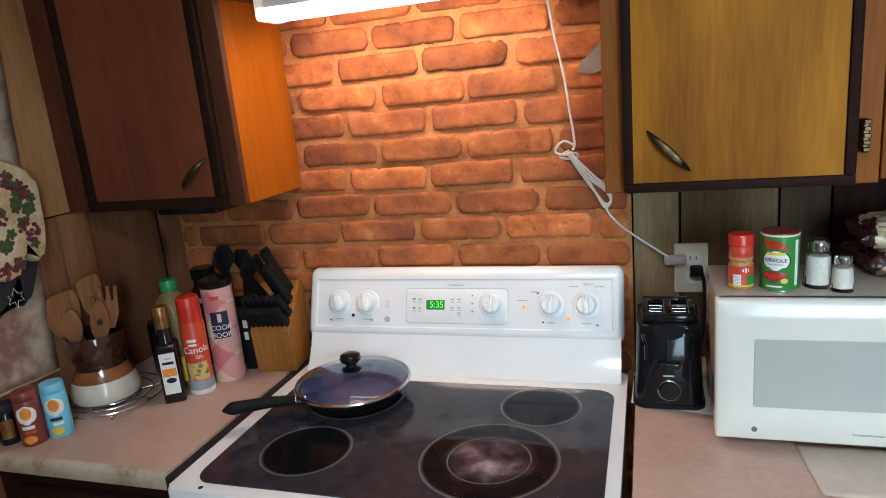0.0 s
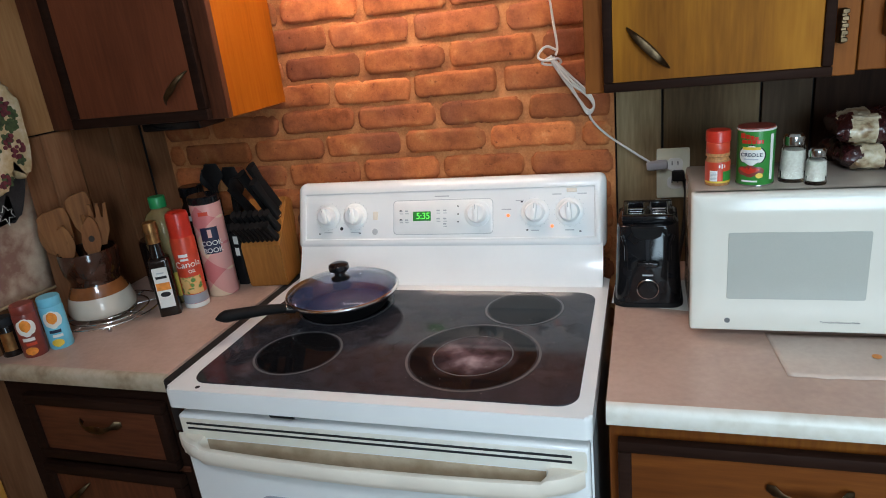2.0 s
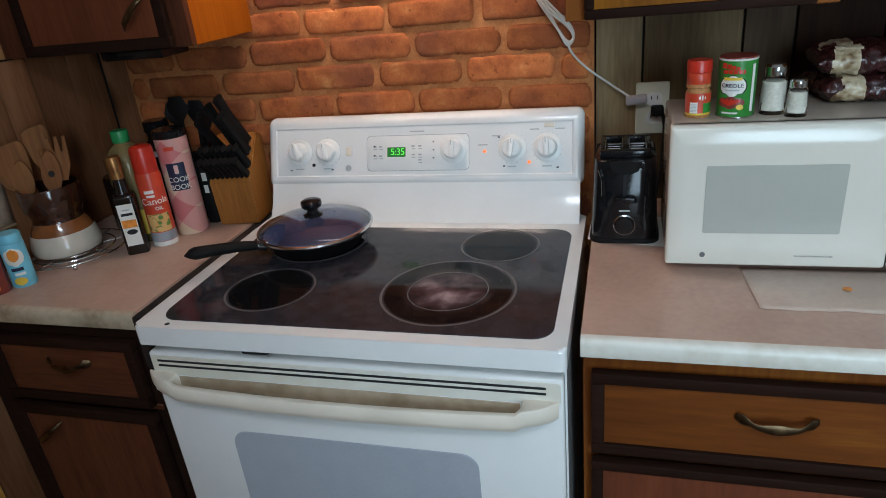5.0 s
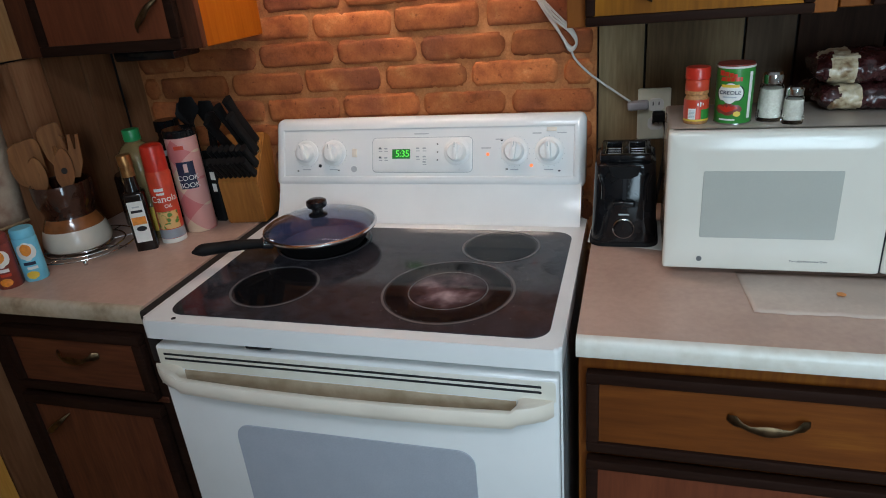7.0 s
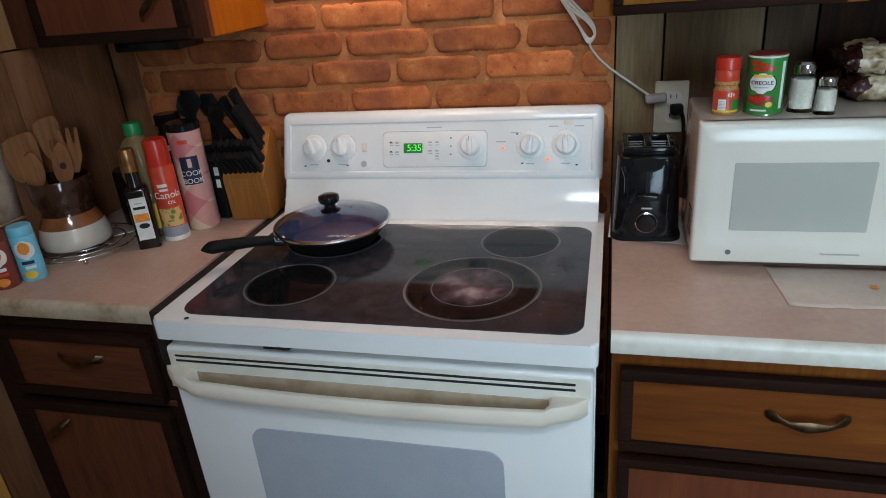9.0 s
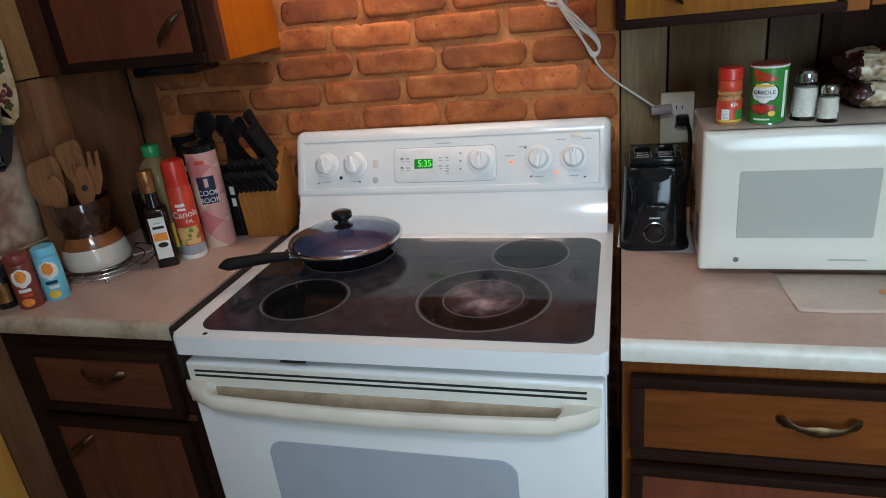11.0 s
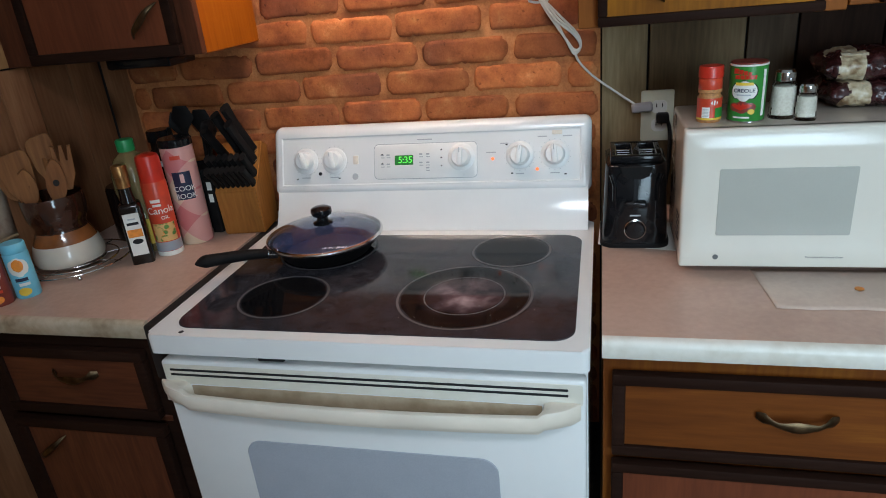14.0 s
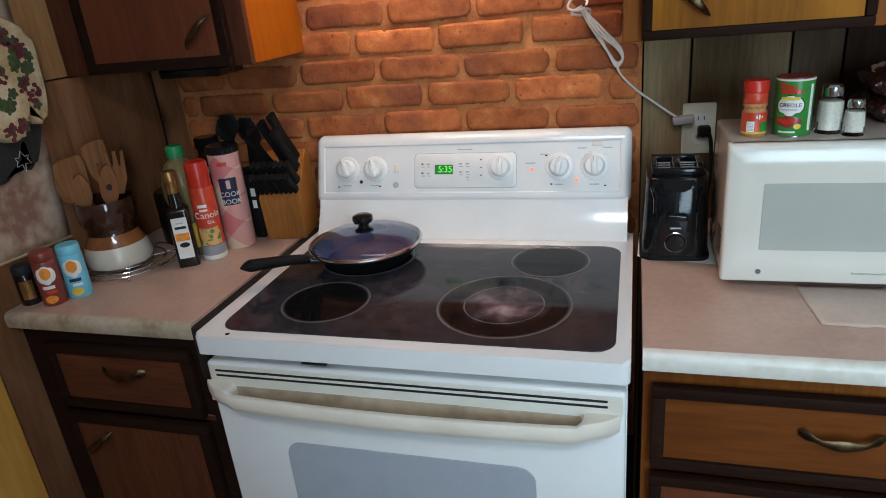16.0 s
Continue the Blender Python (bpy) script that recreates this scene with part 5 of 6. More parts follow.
for k in range(4):
    a = math.pi * k / 4
    part("wire_spoke", tube([(-0.115 * math.cos(a), -0.115 * math.sin(a), 0.0098), (0.115 * math.cos(a), 0.115 * math.sin(a), 0.0098)], 0.0016, 6, 1), STEEL, tv)
for k in range(4):
    a = radians(-48 + 90 * k)
    part("foot", lathe([(0, 0), (0.004, 0.0005), (0.005, 0.005), (0.003, 0.010), (0, 0.011)], 12, Matrix.Translation((0.113 * math.cos(a), 0.113 * math.sin(a), 0))), STEEL, tv)

crock = thing("utensil_crock", "brown and cream glazed stoneware crock of wooden spoons", "crock", (-0.775, -0.338, CT + 0.0145))
part("base", lathe([(0, 0), (0.060, 0), (0.070, 0.003), (0.0745, 0.012), (0.0735, 0.024), (0.068, 0.045), (0.0655, 0.050)], 48), STONEWHITE, crock, "cream glazed foot")
part("shoulder", lathe([(0.0655, 0.050), (0.062, 0.060), (0.057, 0.070), (0.054, 0.076)], 48), STONEBROWN, crock, "toffee glazed band")
part("neck", lathe([(0.054, 0.076), (0.053, 0.080), (0.0535, 0.088), (0.057, 0.096), (0.0615, 0.106), (0.0635, 0.125), (0.0635, 0.150), (0.062, 0.154), (0.060, 0.152), (0.059, 0.110), (0.045, 0.085), (0, 0.082)], 48), STONEDARK, crock, "dark brown glazed neck")


def spoon(at, lean, head_w, head_h, top, kind):
    s = thing("wooden_utensil", "wooden cooking " + kind + " standing in the crock", "utensil", at, 0, "utensils in the crock")
    path = [(0, 0, 0), (lean[0] * 0.5, lean[1] * 0.5, top * 0.5), (lean[0] * 0.8, lean[1] * 0.8, top * 0.74)]
    part("handle", tube(path, 0.0055, 8, 4), SPOONWOOD, s)
    w, h = head_w, head_h
    if kind == "spatula":
        pts = [(-0.45 * w, -h), (0.45 * w, -h), (0.85 * w, -0.5 * h), (w, 0.6 * h), (0.92 * w, 0.92 * h), (0.6 * w, h), (-0.5 * w, 0.90 * h), (-0.9 * w, 0.75 * h), (-w, 0.4 * h), (-0.85 * w, -0.5 * h)]
    elif kind == "fork":
        pts = [(-0.35 * w, -h), (0.35 * w, -h), (0.95 * w, -0.3 * h), (w, h), (0.62 * w, 0.97 * h), (0.52 * w, 0.3 * h), (0.25 * w, 0.3 * h), (0.20 * w, h), (-0.20 * w, h), (-0.25 * w, 0.3 * h), (-0.52 * w, 0.3 * h), (-0.62 * w, 0.97 * h), (-w, h), (-0.95 * w, -0.3 * h)]
    else:
        pts = [(w * (0.86 - 0.14 * math.sin(a)) * math.cos(a), h * math.sin(a)) for a in [2 * math.pi * i / 24 for i in range(24)]]
    tilt = Matrix.Translation((lean[0] * 0.93, lean[1] * 0.93, top - head_h)) @ Matrix.Rotation(radians(42), 4, "Z") @ Matrix.Rotation(radians(math.degrees(math.atan2(lean[0] - lean[1], top)) * 0.6), 4, "Y") @ VERT
    head = part("head", prism(pts, -0.0035, 0.0035, 0.001, 1, tilt), SPOONWOOD, s)
    if kind == "slotted spoon":
        part("hole", prism([(0.28 * w * math.cos(a), 0.16 * h * math.sin(a) - 0.1 * h) for a in [2 * math.pi * i / 16 for i in range(16)]], 0.0033, 0.0038, 0.0, 1, tilt), DARKGAP, head)


CZ = CT + 0.10
spoon((-0.788, -0.345, CZ), (-0.034, -0.016), 0.033, 0.055, 0.170, "spatula")
spoon((-0.772, -0.325, CZ), (-0.012, 0.010), 0.026, 0.050, 0.195, "spatula")
spoon((-0.796, -0.335, CZ), (-0.056, -0.026), 0.024, 0.045, 0.150, "spoon")
spoon((-0.782, -0.362, CZ), (-0.006, -0.016), 0.021, 0.040, 0.135, "spoon")
spoon((-0.757, -0.340, CZ), (0.034, 0.012), 0.019, 0.048, 0.172, "fork")
spoon((-0.762, -0.357, CZ), (0.034, 0.000), 0.022, 0.046, 0.150, "slotted spoon")

oil = thing("vinegar_bottle", "dark square vinegar bottle with cream label and foil neck", "bottle", (-0.607, -0.312, CT), 32)
part("glass_body", prism(rounded(0.046, 0.046, 0.008, 4), 0.0, 0.140, 0.012, 4), DARKBOTTLE, oil)
part("neck", lathe([(0.017, 0.135), (0.014, 0.152), (0.0125, 0.175), (0.0125, 0.190), (0, 0.190)], 24), DARKBOTTLE, oil)
part("foil_cap", lathe([(0.0145, 0.172), (0.0145, 0.196), (0.0155, 0.197), (0.0155, 0.219), (0.014, 0.221), (0, 0.221)], 24), GOLD, oil, "bronze foil and cap")
lb = part("label", box(-0.0165, 0.0165, -0.0238, -0.0230, 0.022, 0.118, 0.0), WHITE, oil)
part("label_band", box(-0.0150, 0.0150, -0.0242, -0.0238, 0.064, 0.082), ORANGE, lb)
part("label_oval", prism([(0.011 * math.cos(a), 0.006 * math.sin(a)) for a in [2 * math.pi * i / 24 for i in range(24)]], 0.0, 0.0004, m=Matrix.Translation((0.001, -0.0240, 0.054)) @ VERT), DARKPRINT, lb)
part("print_bar", box(-0.012, 0.012, -0.0242, -0.0238, 0.092, 0.098), DARKPRINT, lb)
part("print_bar", box(-0.008, 0.008, -0.0242, -0.0238, 0.104, 0.107), GREYPRINT, lb)

ca = thing("cooking_spray", "red aerosol can of canola oil spray", "spray can", (-0.570, -0.264, CT))
part("can_body", lathe([(0, 0), (0.0265, 0), (0.0275, 0.003), (0.0275, 0.165), (0.0255, 0.172), (0, 0.172)], 36), REDPRINT, ca)
part("cap", lathe([(0.0255, 0.172), (0.0258, 0.178), (0.0250, 0.222), (0.023, 0.229), (0.017, 0.232), (0, 0.2325)], 36), RED, ca, "red domed cap")
part("white_foot", lathe([(0.0270, 0.0), (0.0281, 0.001), (0.0281, 0.010), (0.0276, 0.011)], 36), WHITE, ca)
part("grey_band", wrap_label(0.0277, 0.012, 0.034, -150, 30, 20), plain("blue_grey_print", (0.30, 0.32, 0.36), 0.4), ca)
part("fruit_print", wrap_label(0.0278, 0.036, 0.078, -110, -5, 18), spots("vegetable_print", (0.70, 0.42, 0.16), (0.72, 0.22, 0.03), (0.10, 0.22, 0.04), 90, 0.4, 0.6, 0.4), ca)
bent(lettering("Canola", 0.0215, Matrix.Identity(4), ca, WHITE), 0.0277, 0.108, -52)
bent(lettering("OIL", 0.0110, Matrix.Identity(4), ca, WHITE), 0.0277, 0.091, -40)
part("name_bar", wrap_label(0.0277, 0.127, 0.134, -88, -45), WHITE, ca)
part("name_bar", wrap_label(0.0277, 0.118, 0.123, -82, -45), WHITE, ca)

pk = thing("bread_crumb_canister", "pink gingham cardboard canister with navy label and black lid", "canister", (-0.548, -0.186, CT), 0)
part("tube_body", lathe([(0, 0), (0.0355, 0), (0.036, 0.002), (0.036, 0.232), (0, 0.232)], 40), GINGHAM, pk)
part("lid", lathe([(0.0362, 0.230), (0.0375, 0.231), (0.0375, 0.245), (0.035, 0.248), (0, 0.248)], 40), BLACKPLASTIC, pk)
part("label", wrap_label(0.0362, 0.110, 0.175, -92, -28), NAVY, pk)
for txt, z in (("COOK", 0.136), ("BOOK", 0.118)):
    bent(lettering(txt, 0.0165, Matrix.Identity(4), pk, WHITE), 0.0366, z, -58)
part("ribbon_print", wrap_label(0.0368, 0.150, 0.170, -66, -52), plain("pale_pink_print", (0.65, 0.38, 0.34), 0.5), pk)
part("name_bar", wrap_label(0.0363, 0.204, 0.213, -85, -50), REDPRINT, pk)

bk = thing("black_tin", "narrow black tin with pale lettering behind the gingham canister", "tin", (-0.520, -0.122, CT))
part("body", prism(rounded(0.028, 0.045, 0.006, 4), 0.0, 0.135, 0.004, 2), BLACKMATT, bk)
for z, w in ((0.108, 0.014), (0.078, 0.012)):
    part("print_bar", box(-0.002, 0.002 + w * 0.6, -0.0231, -0.0224, z, z + 0.020), WHITE, bk)

gb = thing("oil_jug", "clear oil bottle with green cap and yellow oil", "bottle", (-0.645, -0.228, CT), 25)
jug = part("jug_body", lathe([(0, 0), (0.044, 0), (0.047, 0.004), (0.047, 0.085), (0.043, 0.105), (0.043, 0.125), (0.047, 0.142), (0.0465, 0.180), (0.042, 0.200), (0.030, 0.219), (0.018, 0.228), (0.017, 0.238), (0, 0.238)], 36), OIL, gb, "clear plastic with yellow oil")
jug.visible_shadow = False
part("label", wrap_label(0.0474, 0.020, 0.080, -150, 30), YELLOW, gb)
part("cap", lathe([(0.0185, 0.232), (0.0190, 0.234), (0.0190, 0.256), (0.0175, 0.258), (0, 0.258)], 28), GREENCAP, gb, "ribbed green cap")
dj = thing("dark_jar", "dark glass jar with black lid against the wall", "jar", (-0.655, -0.090, CT))
part("glass_body", lathe([(0, 0), (0.038, 0), (0.040, 0.004), (0.040, 0.18), (0.026, 0.205), (0.026, 0.225), (0, 0.225)], 28), DARKBOTTLE, dj)
part("lid", lathe([(0.030, 0.222), (0.030, 0.245), (0.027, 0.248), (0, 0.248)], 28), BLACKPLASTIC, dj)
part("label", wrap_label(0.0402, 0.165, 0.179, -95, -45), GREYPRINT, dj)
pot = thing("black_canister", "black canister in the dark corner of the worktop", "canister", (-0.735, -0.150, CT))
part("body", lathe([(0, 0), (0.050, 0), (0.052, 0.004), (0.052, 0.125), (0.048, 0.132), (0, 0.134)], 32), DARKBOTTLE, pot)
part("lid_knob", lathe([(0.008, 0.133), (0.008, 0.140), (0.014, 0.146), (0.012, 0.153), (0, 0.155)], 16), BLACKPLASTIC, pot)

ut = thing("utensil_holder", "black holder crammed with black cooking utensils in the corner", "utensil holder", (-0.575, -0.075, CT))
part("holder", lathe([(0, 0), (0.048, 0), (0.050, 0.004), (0.052, 0.150), (0.049, 0.152), (0.047, 0.010), (0, 0.008)], 28), BLACKMATT, ut)
for k, (dx, dy, hh, ww) in enumerate(((-0.034, 0.01, 0.285, 0.026), (-0.008, -0.012, 0.300, 0.030), (0.024, 0.012, 0.285, 0.028), (0.048, -0.006, 0.262, 0.026), (-0.052, -0.01, 0.250, 0.022))):
    part("utensil_head", tube([(dx * 0.3, dy * 0.3, 0.012), (dx * 0.6, dy, 0.13), (dx * 0.85, dy, hh - 0.085), (dx, dy, hh - 0.040), (dx * 1.05, dy, hh)], 0.006, 8, 5, None, lambda t, w=ww: (1.0 + (w / 0.006 - 1) * max(0.0, min(1.0, (t - 0.62) / 0.18)) * (1 - 0.5 * max(0, (t - 0.85) / 0.15)), 0.8)), BLACKMATT, ut, "black nylon utensil")

# knife block with slanted face
kb = thing("knife_block", "slanted wooden knife block full of black-handled knives", "knife block", (-0.446, -0.104, CT), 98)
bm = bmesh.new()
prof = [(-0.050, 0.0), (0.048, 0.0), (0.066, 0.190), (0.036, 0.205), (-0.060, 0.110)]
a = [bm.verts.new((x, -0.050, z)) for x, z in prof]
b = [bm.verts.new((x, 0.050, z)) for x, z in prof]
bm.faces.new(a)
bm.faces.new(b[::-1])
for i in range(5):
    j = (i + 1) % 5
    bm.faces.new((a[i], b[i], b[j], a[j]))
bmesh.ops.bevel(bm, geom=bm.edges[:], offset=0.003, segments=2, affect="EDGES")
part("block", bm, BLOCKWOOD, kb, "honey coloured wooden block")
face_dir = Vector((0.096, 0, 0.095)).normalized()
out_dir = Vector((-face_dir.z, 0, face_dir.x))
sets = [(0.020, -0.042 + 0.012 * k, 0.0072, 0.066, 0.0, 0.0) for k in range(8)] + [(0.046, -0.042 + 0.014 * k, 0.0075, 0.070, 0.0, 0.004) for k in range(7)]
sets += [(0.080, -0.036, 0.0095, 0.105, 0.012, 0.030), (0.108, -0.032, 0.0100, 0.110, 0.016, 0.040), (0.100, -0.006, 0.0095, 0.105, 0.016, 0.034), (0.090, 0.030, 0.0095, 0.090, 0.012, 0.020)]
for s, y, size, length, lean, rise in sets:
    base = Vector((-0.060, y, 0.110)) + face_dir * s
    tip = base + out_dir * length + Vector((0.3 * lean, lean, rise))
    part("knife_handle", tube([base, base.lerp(tip, 0.35), base.lerp(tip, 0.7) + Vector((-0.004, 0, 0.002)), tip], size, 8, 4, None, lambda t: (0.80 + 0.15 * abs(2 * t - 1), 1.35 + 0.25 * (2 * t - 1) ** 2)), BLACKMATT, kb, "black riveted knife handle")
    if lean:
        part("bolster", tube([base - out_dir * 0.004, base + out_dir * 0.006], size * 0.95, 8, 1), STEEL, kb)

# ---------------- side wall ----------------
bm = bmesh.new()
cols = []
for i in range(26):
    y = -0.372 - 0.62 * i / 25
    col = []
    for k in range(26):
        z = 1.000 + 0.03 * (i / 25) + (1.72 - 1.0) * k / 25
        yy = y + 0.040 * (k / 25) * (1 - i / 25)
        col.append(bm.verts.new((-0.8628 + 0.0035 * noise.noise(Vector((yy * 6, z * 5, 1.0))), yy, z)))
    cols.append(col)
for c, d in zip(cols, cols[1:]):
    for k in range(25):
        bm.faces.new((c[k], c[k + 1], d[k + 1], d[k]))
hang = part("wall_hanging", bm, MARBLED, None)
solid = hang.modifiers.new("thickness", "SOLIDIFY")
solid.thickness = 0.001
part("hem", tube([(-0.8605, -0.374 - 0.62 * t, 1.003 + 0.03 * t) for t in (0, 0.25, 0.5, 0.75, 1.0)], 0.0035, 6, 2), TANCLOTH, hang, "stitched lower hem")
tagged(hang, "faded marbled cloth pinned to the pine wall", "cloth")


def mitt_outline(w, h):
    """Slanted cuff at the top, fingers at the bottom, thumb to one side."""
    pts = [(-0.17, 0.50), (-0.05, 0.50), (0.20, 0.43), (0.45, 0.33), (0.50, 0.22), (0.48, 0.04), (0.47, -0.13), (0.40, -0.31), (0.30, -0.405), (0.20, -0.36), (0.17, -0.25), (0.155, -0.22), (0.13, -0.34), (0.03, -0.44), (-0.16, -0.495), (-0.35, -0.435), (-0.48, -0.28), (-0.47, -0.13), (-0.37, 0.09), (-0.27, 0.29)]
    return [(p.x, p.y) for p in smooth_path([(x * w, z * h, 0) for x, z in pts + pts[:1]], 3)[:-1]]


def join_flat(bm, piece):
    tmp = bpy.data.meshes.new("tmp")
    piece.to_mesh(tmp)
    piece.free()
    bm.from_mesh(tmp)
    bpy.data.meshes.remove(tmp)


def mitt(name, label, material, x, y, z, w, h, turn, binding):
    e = thing(name, label, "oven mitt", (x, y, z))
    m = Matrix.Rotation(radians(90), 4, "Z") @ Matrix.Rotation(radians(90), 4, "X") @ Matrix.Rotation(radians(turn), 4, "Z")
    part("mitt_body", prism(mitt_outline(w, h), -0.012, 0.012, 0.010, 4, m), material, e)
    cuff = [Vector((a * w, b * h, 0)) for a, b in ((-0.165, 0.49), (-0.04, 0.492), (0.20, 0.425), (0.44, 0.325))]
    part("cuff_binding", tube([tuple(m @ p) for p in cuff], 0.0065, 8, 4, None, lambda t: (0.7, 1.6)), binding, e)
    if material is GRAPES:
        r = random.Random(int(h * 1000))
        for cx, cy, n_leaf, n_berry in ((0.10, 0.33, 2, 8), (0.24, 0.22, 2, 16), (0.37, 0.15, 3, 0), (-0.07, 0.06, 2, 9), (0.14, 0.10, 3, 0), (0.28, 0.04, 3, 0), (0.22, -0.09, 1, 22), (0.02, -0.10, 1, 0), (-0.15, -0.21, 4, 0), (-0.22, -0.38, 1, 10), (-0.02, -0.37, 1, 9), (0.30, -0.24, 1, 0)):
            berries, leaves = bmesh.new(), bmesh.new()
            for k in range(n_berry):
                a, q = r.uniform(0, 6.28), (0.010 + 0.0006 * n_berry) * math.sqrt(r.random())
                join_flat(berries, prism(circle(r.uniform(0.0036, 0.0052), 10, cx * w + q * math.cos(a), cy * h - 0.006 + q * math.sin(a) * 1.1), 0.0118, 0.0126 + 0.0002 * k, m=m))
            for k in range(n_leaf):
                a0, lx, ly = r.uniform(0, 6.28), cx * w + r.uniform(-0.012, 0.012), cy * h + r.uniform(-0.006, 0.012)
                size = r.uniform(0.011, 0.016)
                pts = [(lx + size * (1.0, 0.86, 0.62, 0.86)[i % 4] * math.cos(a0 + i * 0.3142), ly + size * (1.0, 0.86, 0.62, 0.86)[i % 4] * math.sin(a0 + i * 0.3142)) for i in range(20)]
                join_flat(leaves, prism(pts, 0.0118, 0.0123 + 0.0003 * k, m=m))
            if n_berry:
                part("grape_print", berries, GRAPE_RED, e)
            if n_leaf:
                part("leaf_print", leaves, LEAF_GREEN, e)
    part("hanging_loop", tube([tuple((m @ Vector((-0.11 * w + s, h * 0.49 + t, 0.0)))) for s, t in ((0, 0), (-0.004, 0.030), (-0.014, 0.044), (-0.020, 0.034), (-0.008, 0))], 0.0035, 6, 5), binding, e)
    return e


mitt("oven_mitt", "black oven mitt with an embroidered pale leaf", BLACKCLOTH, -0.849, -0.448, 1.318, 0.165, 0.33, -14, BLACKCLOTH)
mitt("oven_mitt", "cream oven mitt printed with purple grapes and leaves", GRAPES, -0.822, -0.445, 1.366, 0.163, 0.248, 0, TANCLOTH)
mitt("oven_mitt", "plain tan oven mitt with dark binding behind another", TANCLOTH, -0.836, -0.545, 1.375, 0.15, 0.22, 24, BLACKCLOTH)
leaf = [(0, -0.022), (0.004, -0.006), (0.018, -0.008), (0.012, 0.002), (0.017, 0.010), (0.007, 0.009), (0, 0.022), (-0.007, 0.009), (-0.017, 0.010), (-0.012, 0.002), (-0.018, -0.008), (-0.004, -0.006)]
lf = [tuple(Matrix.Translation((-0.835, -0.445, 1.200)) @ Matrix.Rotation(radians(90), 4, "Z") @ Matrix.Rotation(radians(90), 4, "X") @ Vector((x, z, 0))) for x, z in leaf + leaf[:1]]
black_mitt = bpy.data.objects["oven_mitt"]
st = part("leaf_stitching", tube(lf, 0.0006, 5, 1), WHITE, None)
st.parent = black_mitt
st.matrix_parent_inverse = Matrix.Translation((0.849, 0.440, -1.318))
tagged(part("wall_hook", tube([(-0.866, -0.405, 1.545), (-0.852, -0.405, 1.548), (-0.842, -0.405, 1.538), (-0.842, -0.405, 1.556)], 0.003, 8, 5), BRONZE, None), "small bronze hook holding the mitts", "hook")
tagged(part("under_cabinet_bracket", box(-0.66, -0.50, -0.20, -0.10, 1.318, 1.3428, 0.006, 2), BLACKPLASTIC, None), "black opener mounted under the wall cabinet", "opener")

# dust and crumbs on the glass
rs = random.Random(21)
dust = bmesh.new()
for k in range(150):
    x, y = rs.uniform(-0.32, 0.335), rs.uniform(-0.58, -0.20)
    if rs.random() < 0.6:
        a = rs.uniform(0, 6.28)
        x, y = 0.16 + (0.125 + abs(rs.gauss(0, 0.02))) * math.cos(a), -0.44 + (0.12 + abs(rs.gauss(0, 0.02))) * math.sin(a)
    if not (-0.33 < x < 0.34 and -0.59 < y < -0.19):
        continue
    q = rs.uniform(0.0004, 0.0011)
    vs = [dust.verts.new((x + q * math.cos(t + q * 900), y + q * math.sin(t + q * 900), 0.9214)) for t in (0, 1.2, 2.6, 3.7, 5.1)]
    dust.faces.new(vs)
tagged(part("dust", dust, plain("pale_dust", (0.22, 0.21, 0.20), 0.9), None), "pale crumbs and dust specks on the black glass", "dust", kind="stuff")

# ---------------- boards and bricks ----------------
rng = random.Random(7)


def boards(parent, material, edges, z0, z1, wall):
    for a, b in zip(edges, edges[1:]):
        if wall == "north":
            bm = box(a + 0.0025, b - 0.0025, 0.024, 0.0365, z0, z1, 0.0008, 1)
        else:
            bm = box(-0.8775, -0.865, a + 0.0025, b - 0.0025, z0, z1, 0.0008, 1)
        part("board", bm, material, parent, smooth=False)


# boards run darker to the right; the shade is in their colours
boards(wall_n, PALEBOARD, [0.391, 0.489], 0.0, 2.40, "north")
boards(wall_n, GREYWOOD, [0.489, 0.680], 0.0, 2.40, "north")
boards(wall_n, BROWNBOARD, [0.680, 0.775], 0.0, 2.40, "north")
boards(wall_n, SHADEDBOARD, [0.775, 0.93, 1.12, 1.31, 1.50, 1.69, 1.88, 2.07, 2.26, 2.45, 2.60], 0.0, 2.40, "north")
boards(wall_n, PINE, [-0.864, -0.775], 0.0, 2.40, "north")
boards(wall_w, PINE, [-2.99, -2.85, -2.68, -2.5, -2.34, -2.17, -2.0, -1.82, -1.66, -1.5, -1.32, -1.16, -0.98, -0.82], 0.0, 1.340, "west")
boards(wall_w, GOLDPINE, [-0.82, -0.636], 0.0, 1.340, "west")
boards(wall_w, PINE, [-0.636, -0.46, -0.290, -0.200, -0.086, 0.023], 0.0, 1.340, "west")
boards(wall_w, UPPINE, [-2.99, -2.6, -2.3, -2.0, -1.7, -1.4, -1.1, -0.82, -0.60, -0.42, -0.21, -0.05, 0.023], 1.344, 2.40, "west")

part("mortar_bed", box(BRICK_L, BRICK_R, 0.0065, 0.0235, 0.30, 2.10), MORTAR, wall_n, "sandy mortar between the bricks", smooth=False)


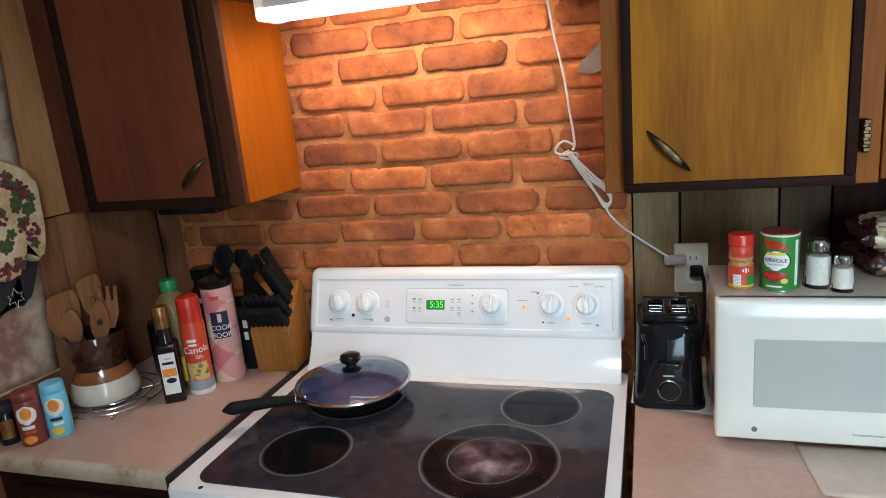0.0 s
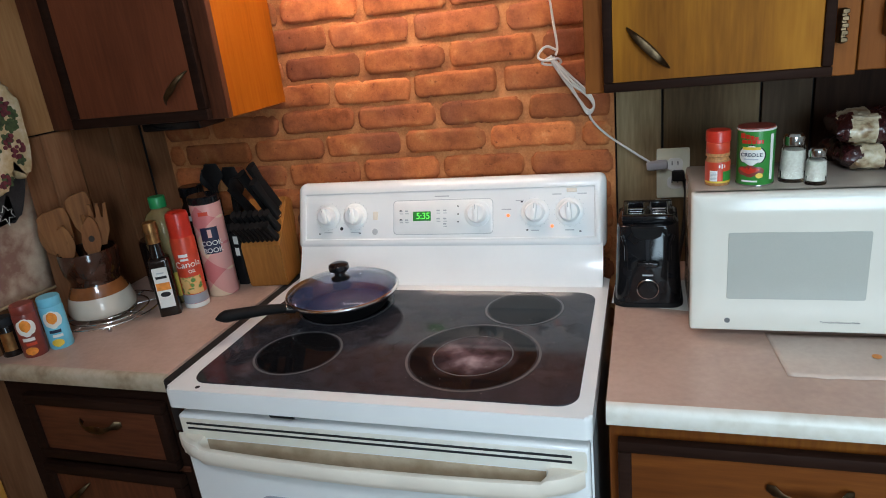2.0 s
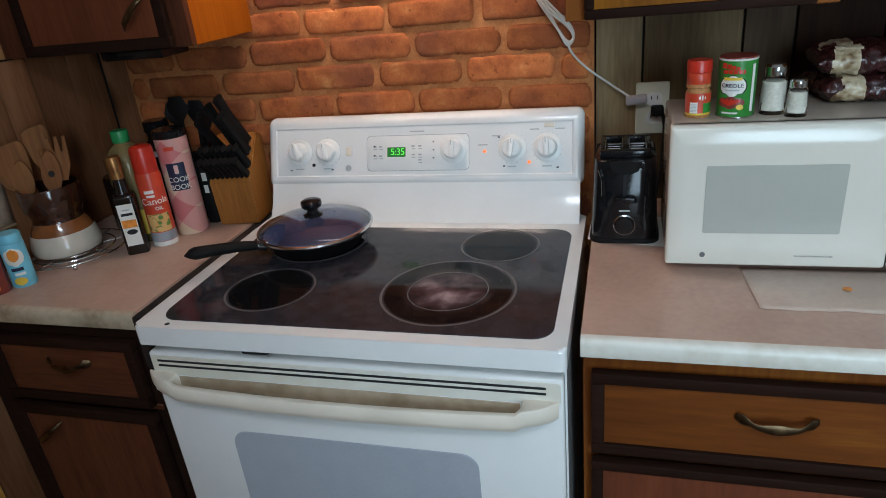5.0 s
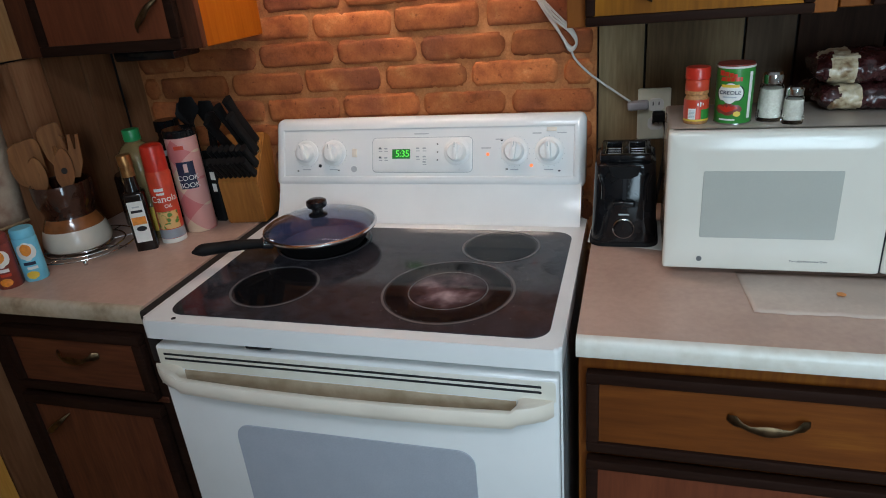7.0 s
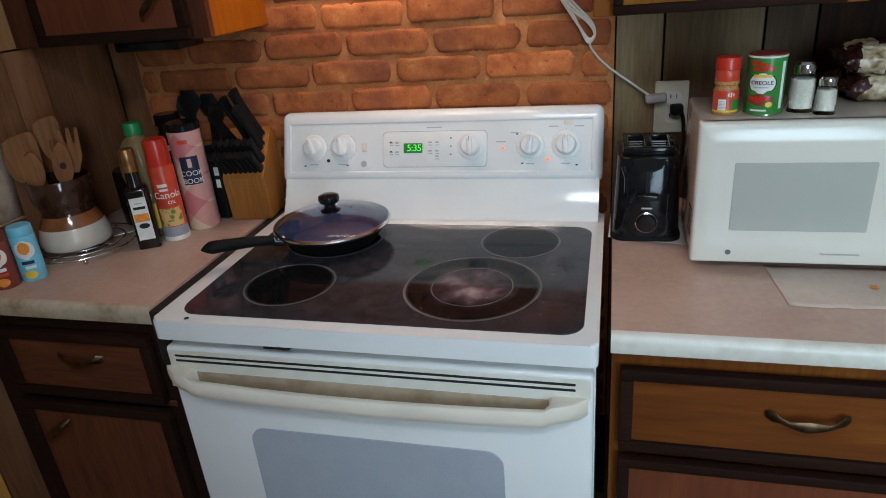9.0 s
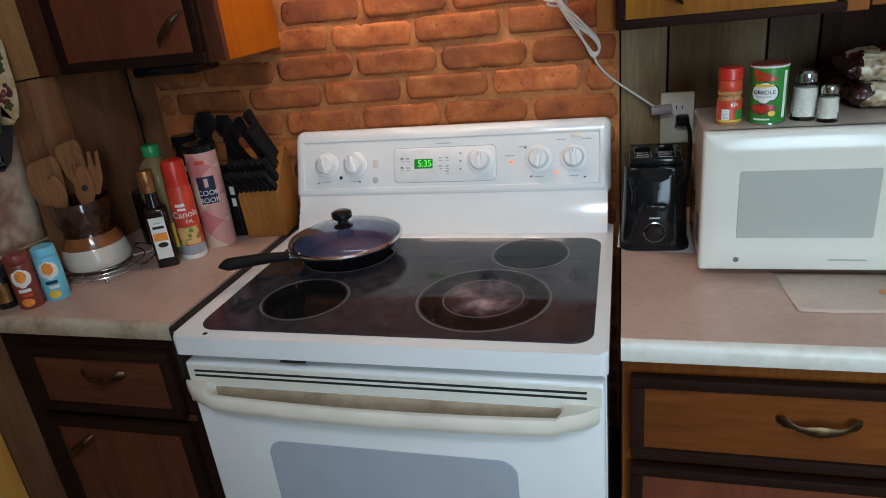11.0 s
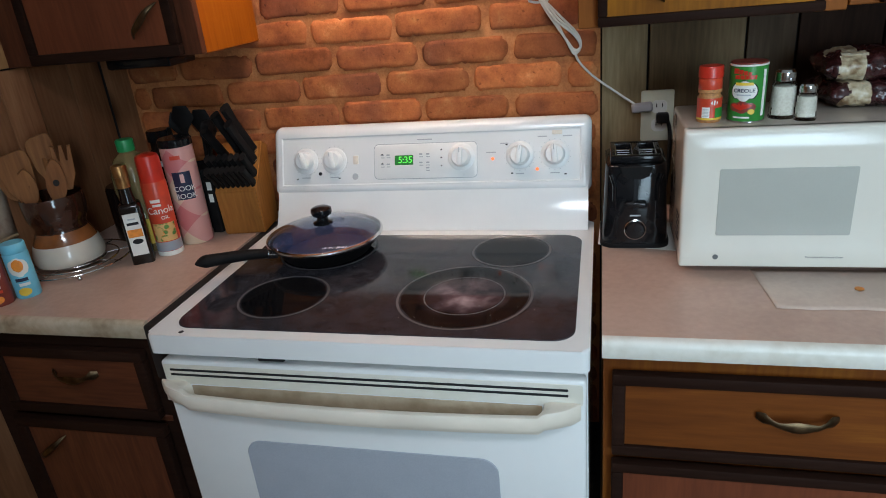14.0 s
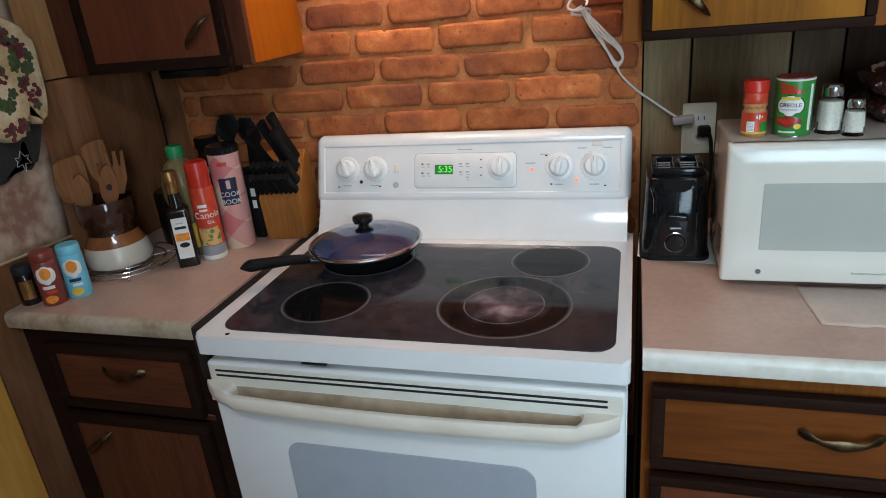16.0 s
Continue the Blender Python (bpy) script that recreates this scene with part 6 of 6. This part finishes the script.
def brick_mesh(length, height, seed):
    """A worn brick face with rounded, chipped outline; x along, z up, front towards -y."""
    r = random.Random(seed)
    nx, nz, deep = max(6, round(length / 0.0075)), 8, 0.0155
    bm = bmesh.new()
    round_off = r.uniform(0.003, 0.010)
    grid = []
    off = Vector((r.uniform(0, 50), r.uniform(0, 50), r.uniform(0, 50)))
    for i in range(nx + 1):
        col = []
        for k in range(nz + 1):
            u, w = i / nx * 2 - 1, k / nz * 2 - 1
            x, z = u * length / 2, w * height / 2
            near = max(0.0, abs(x) - (length / 2 - 0.014)) / 0.014
            pull_in = round_off * near ** 2 * abs(w) ** 3
            x -= math.copysign(pull_in, u) if u else 0
            z -= math.copysign(pull_in * 0.8, w) if w else 0
            p = Vector((x, 0, z))
            wob = noise.noise(p * 38 + off)
            rim_here = i in (0, nx) or k in (0, nz)
            if rim_here:
                x += 0.0030 * noise.noise(p * 40 + off * 1.3)
                z += 0.0020 * noise.noise(p * 22 - off) + 0.0014 * noise.noise(p * 130 + off)
                if r.random() < 0.05:
                    z -= math.copysign(r.uniform(0.002, 0.005), w) if abs(w) == 1 else 0
            y = 0.0022 * wob + 0.0012 * noise.noise(p * 110 - off) + (0.0026 if rim_here else 0.0)
            fold = noise.noise(Vector((x * 16, 7.0, z * 30)) + off)
            y += 0.0022 * max(0.0, 1 - abs(fold - 0.25) / 0.06)
            col.append(bm.verts.new((x, y, z)))
        grid.append(col)
    for i in range(nx):
        for k in range(nz):
            bm.faces.new((grid[i][k], grid[i + 1][k], grid[i + 1][k + 1], grid[i][k + 1]))
    edge = [grid[i][0] for i in range(nx + 1)] + [grid[nx][k] for k in range(1, nz + 1)] + [grid[i][nz] for i in range(nx - 1, -1, -1)] + [grid[0][k] for k in range(nz - 1, 0, -1)]
    back = [bm.verts.new((v.co.x * 1.01, deep, v.co.z * 1.02)) for v in edge]
    for i in range(len(edge)):
        j = (i + 1) % len(edge)
        bm.faces.new((edge[i], edge[j], back[j], back[i]))
    for f in bm.faces:
        f.smooth = True
    for e in bm.edges:
        if len(e.link_faces) == 2 and e.calc_face_angle(0) > radians(45):
            e.smooth = False
    bmesh.ops.recalc_face_normals(bm, faces=bm.faces[:])
    me = bpy.data.meshes.new("brick")
    bm.to_mesh(me)
    bm.free()
    me.materials.append(BRICK)
    return me


PITCH, COURSE, ROW0 = 0.2065, 0.0639, 1.160
# where one upright joint of each course lies, from the course just above the control panel upwards
BOND = (-0.011, -0.101, -0.004, -0.058, 0.033, -0.046, 0.045, -0.055, 0.036, -0.060, 0.040, -0.055, 0.035, -0.05, 0.04)
full = [brick_mesh(PITCH - 0.0140, COURSE - 0.0115, s) for s in range(20)]
for row in range(-13, 15):
    z = ROW0 + row * COURSE
    x = (BOND[row] if row >= 0 else (-0.011, -0.101)[row % 2]) - 4 * PITCH
    while x < BRICK_R:
        l, r = max(x, BRICK_L), min(x + PITCH, BRICK_R)
        if r - l > 0.035 and not (z < 0.90 and -0.36 < l and r < 0.36):
            cut = r - l < PITCH - 0.001
            me = brick_mesh(r - l - 0.0140, COURSE - 0.0115, row * 31 + int(l * 100)) if cut else rng.choice(full)
            ob = new("brick", me)
            ob.parent = wall_n
            ob.matrix_world = pose((l + r) / 2 + rng.uniform(-0.003, 0.003), rng.uniform(-0.004, 0.001), z + rng.uniform(-0.0025, 0.0025), rng.uniform(-1.2, 1.2), rng.uniform(-0.9, 0.9), 0)
        x += PITCH
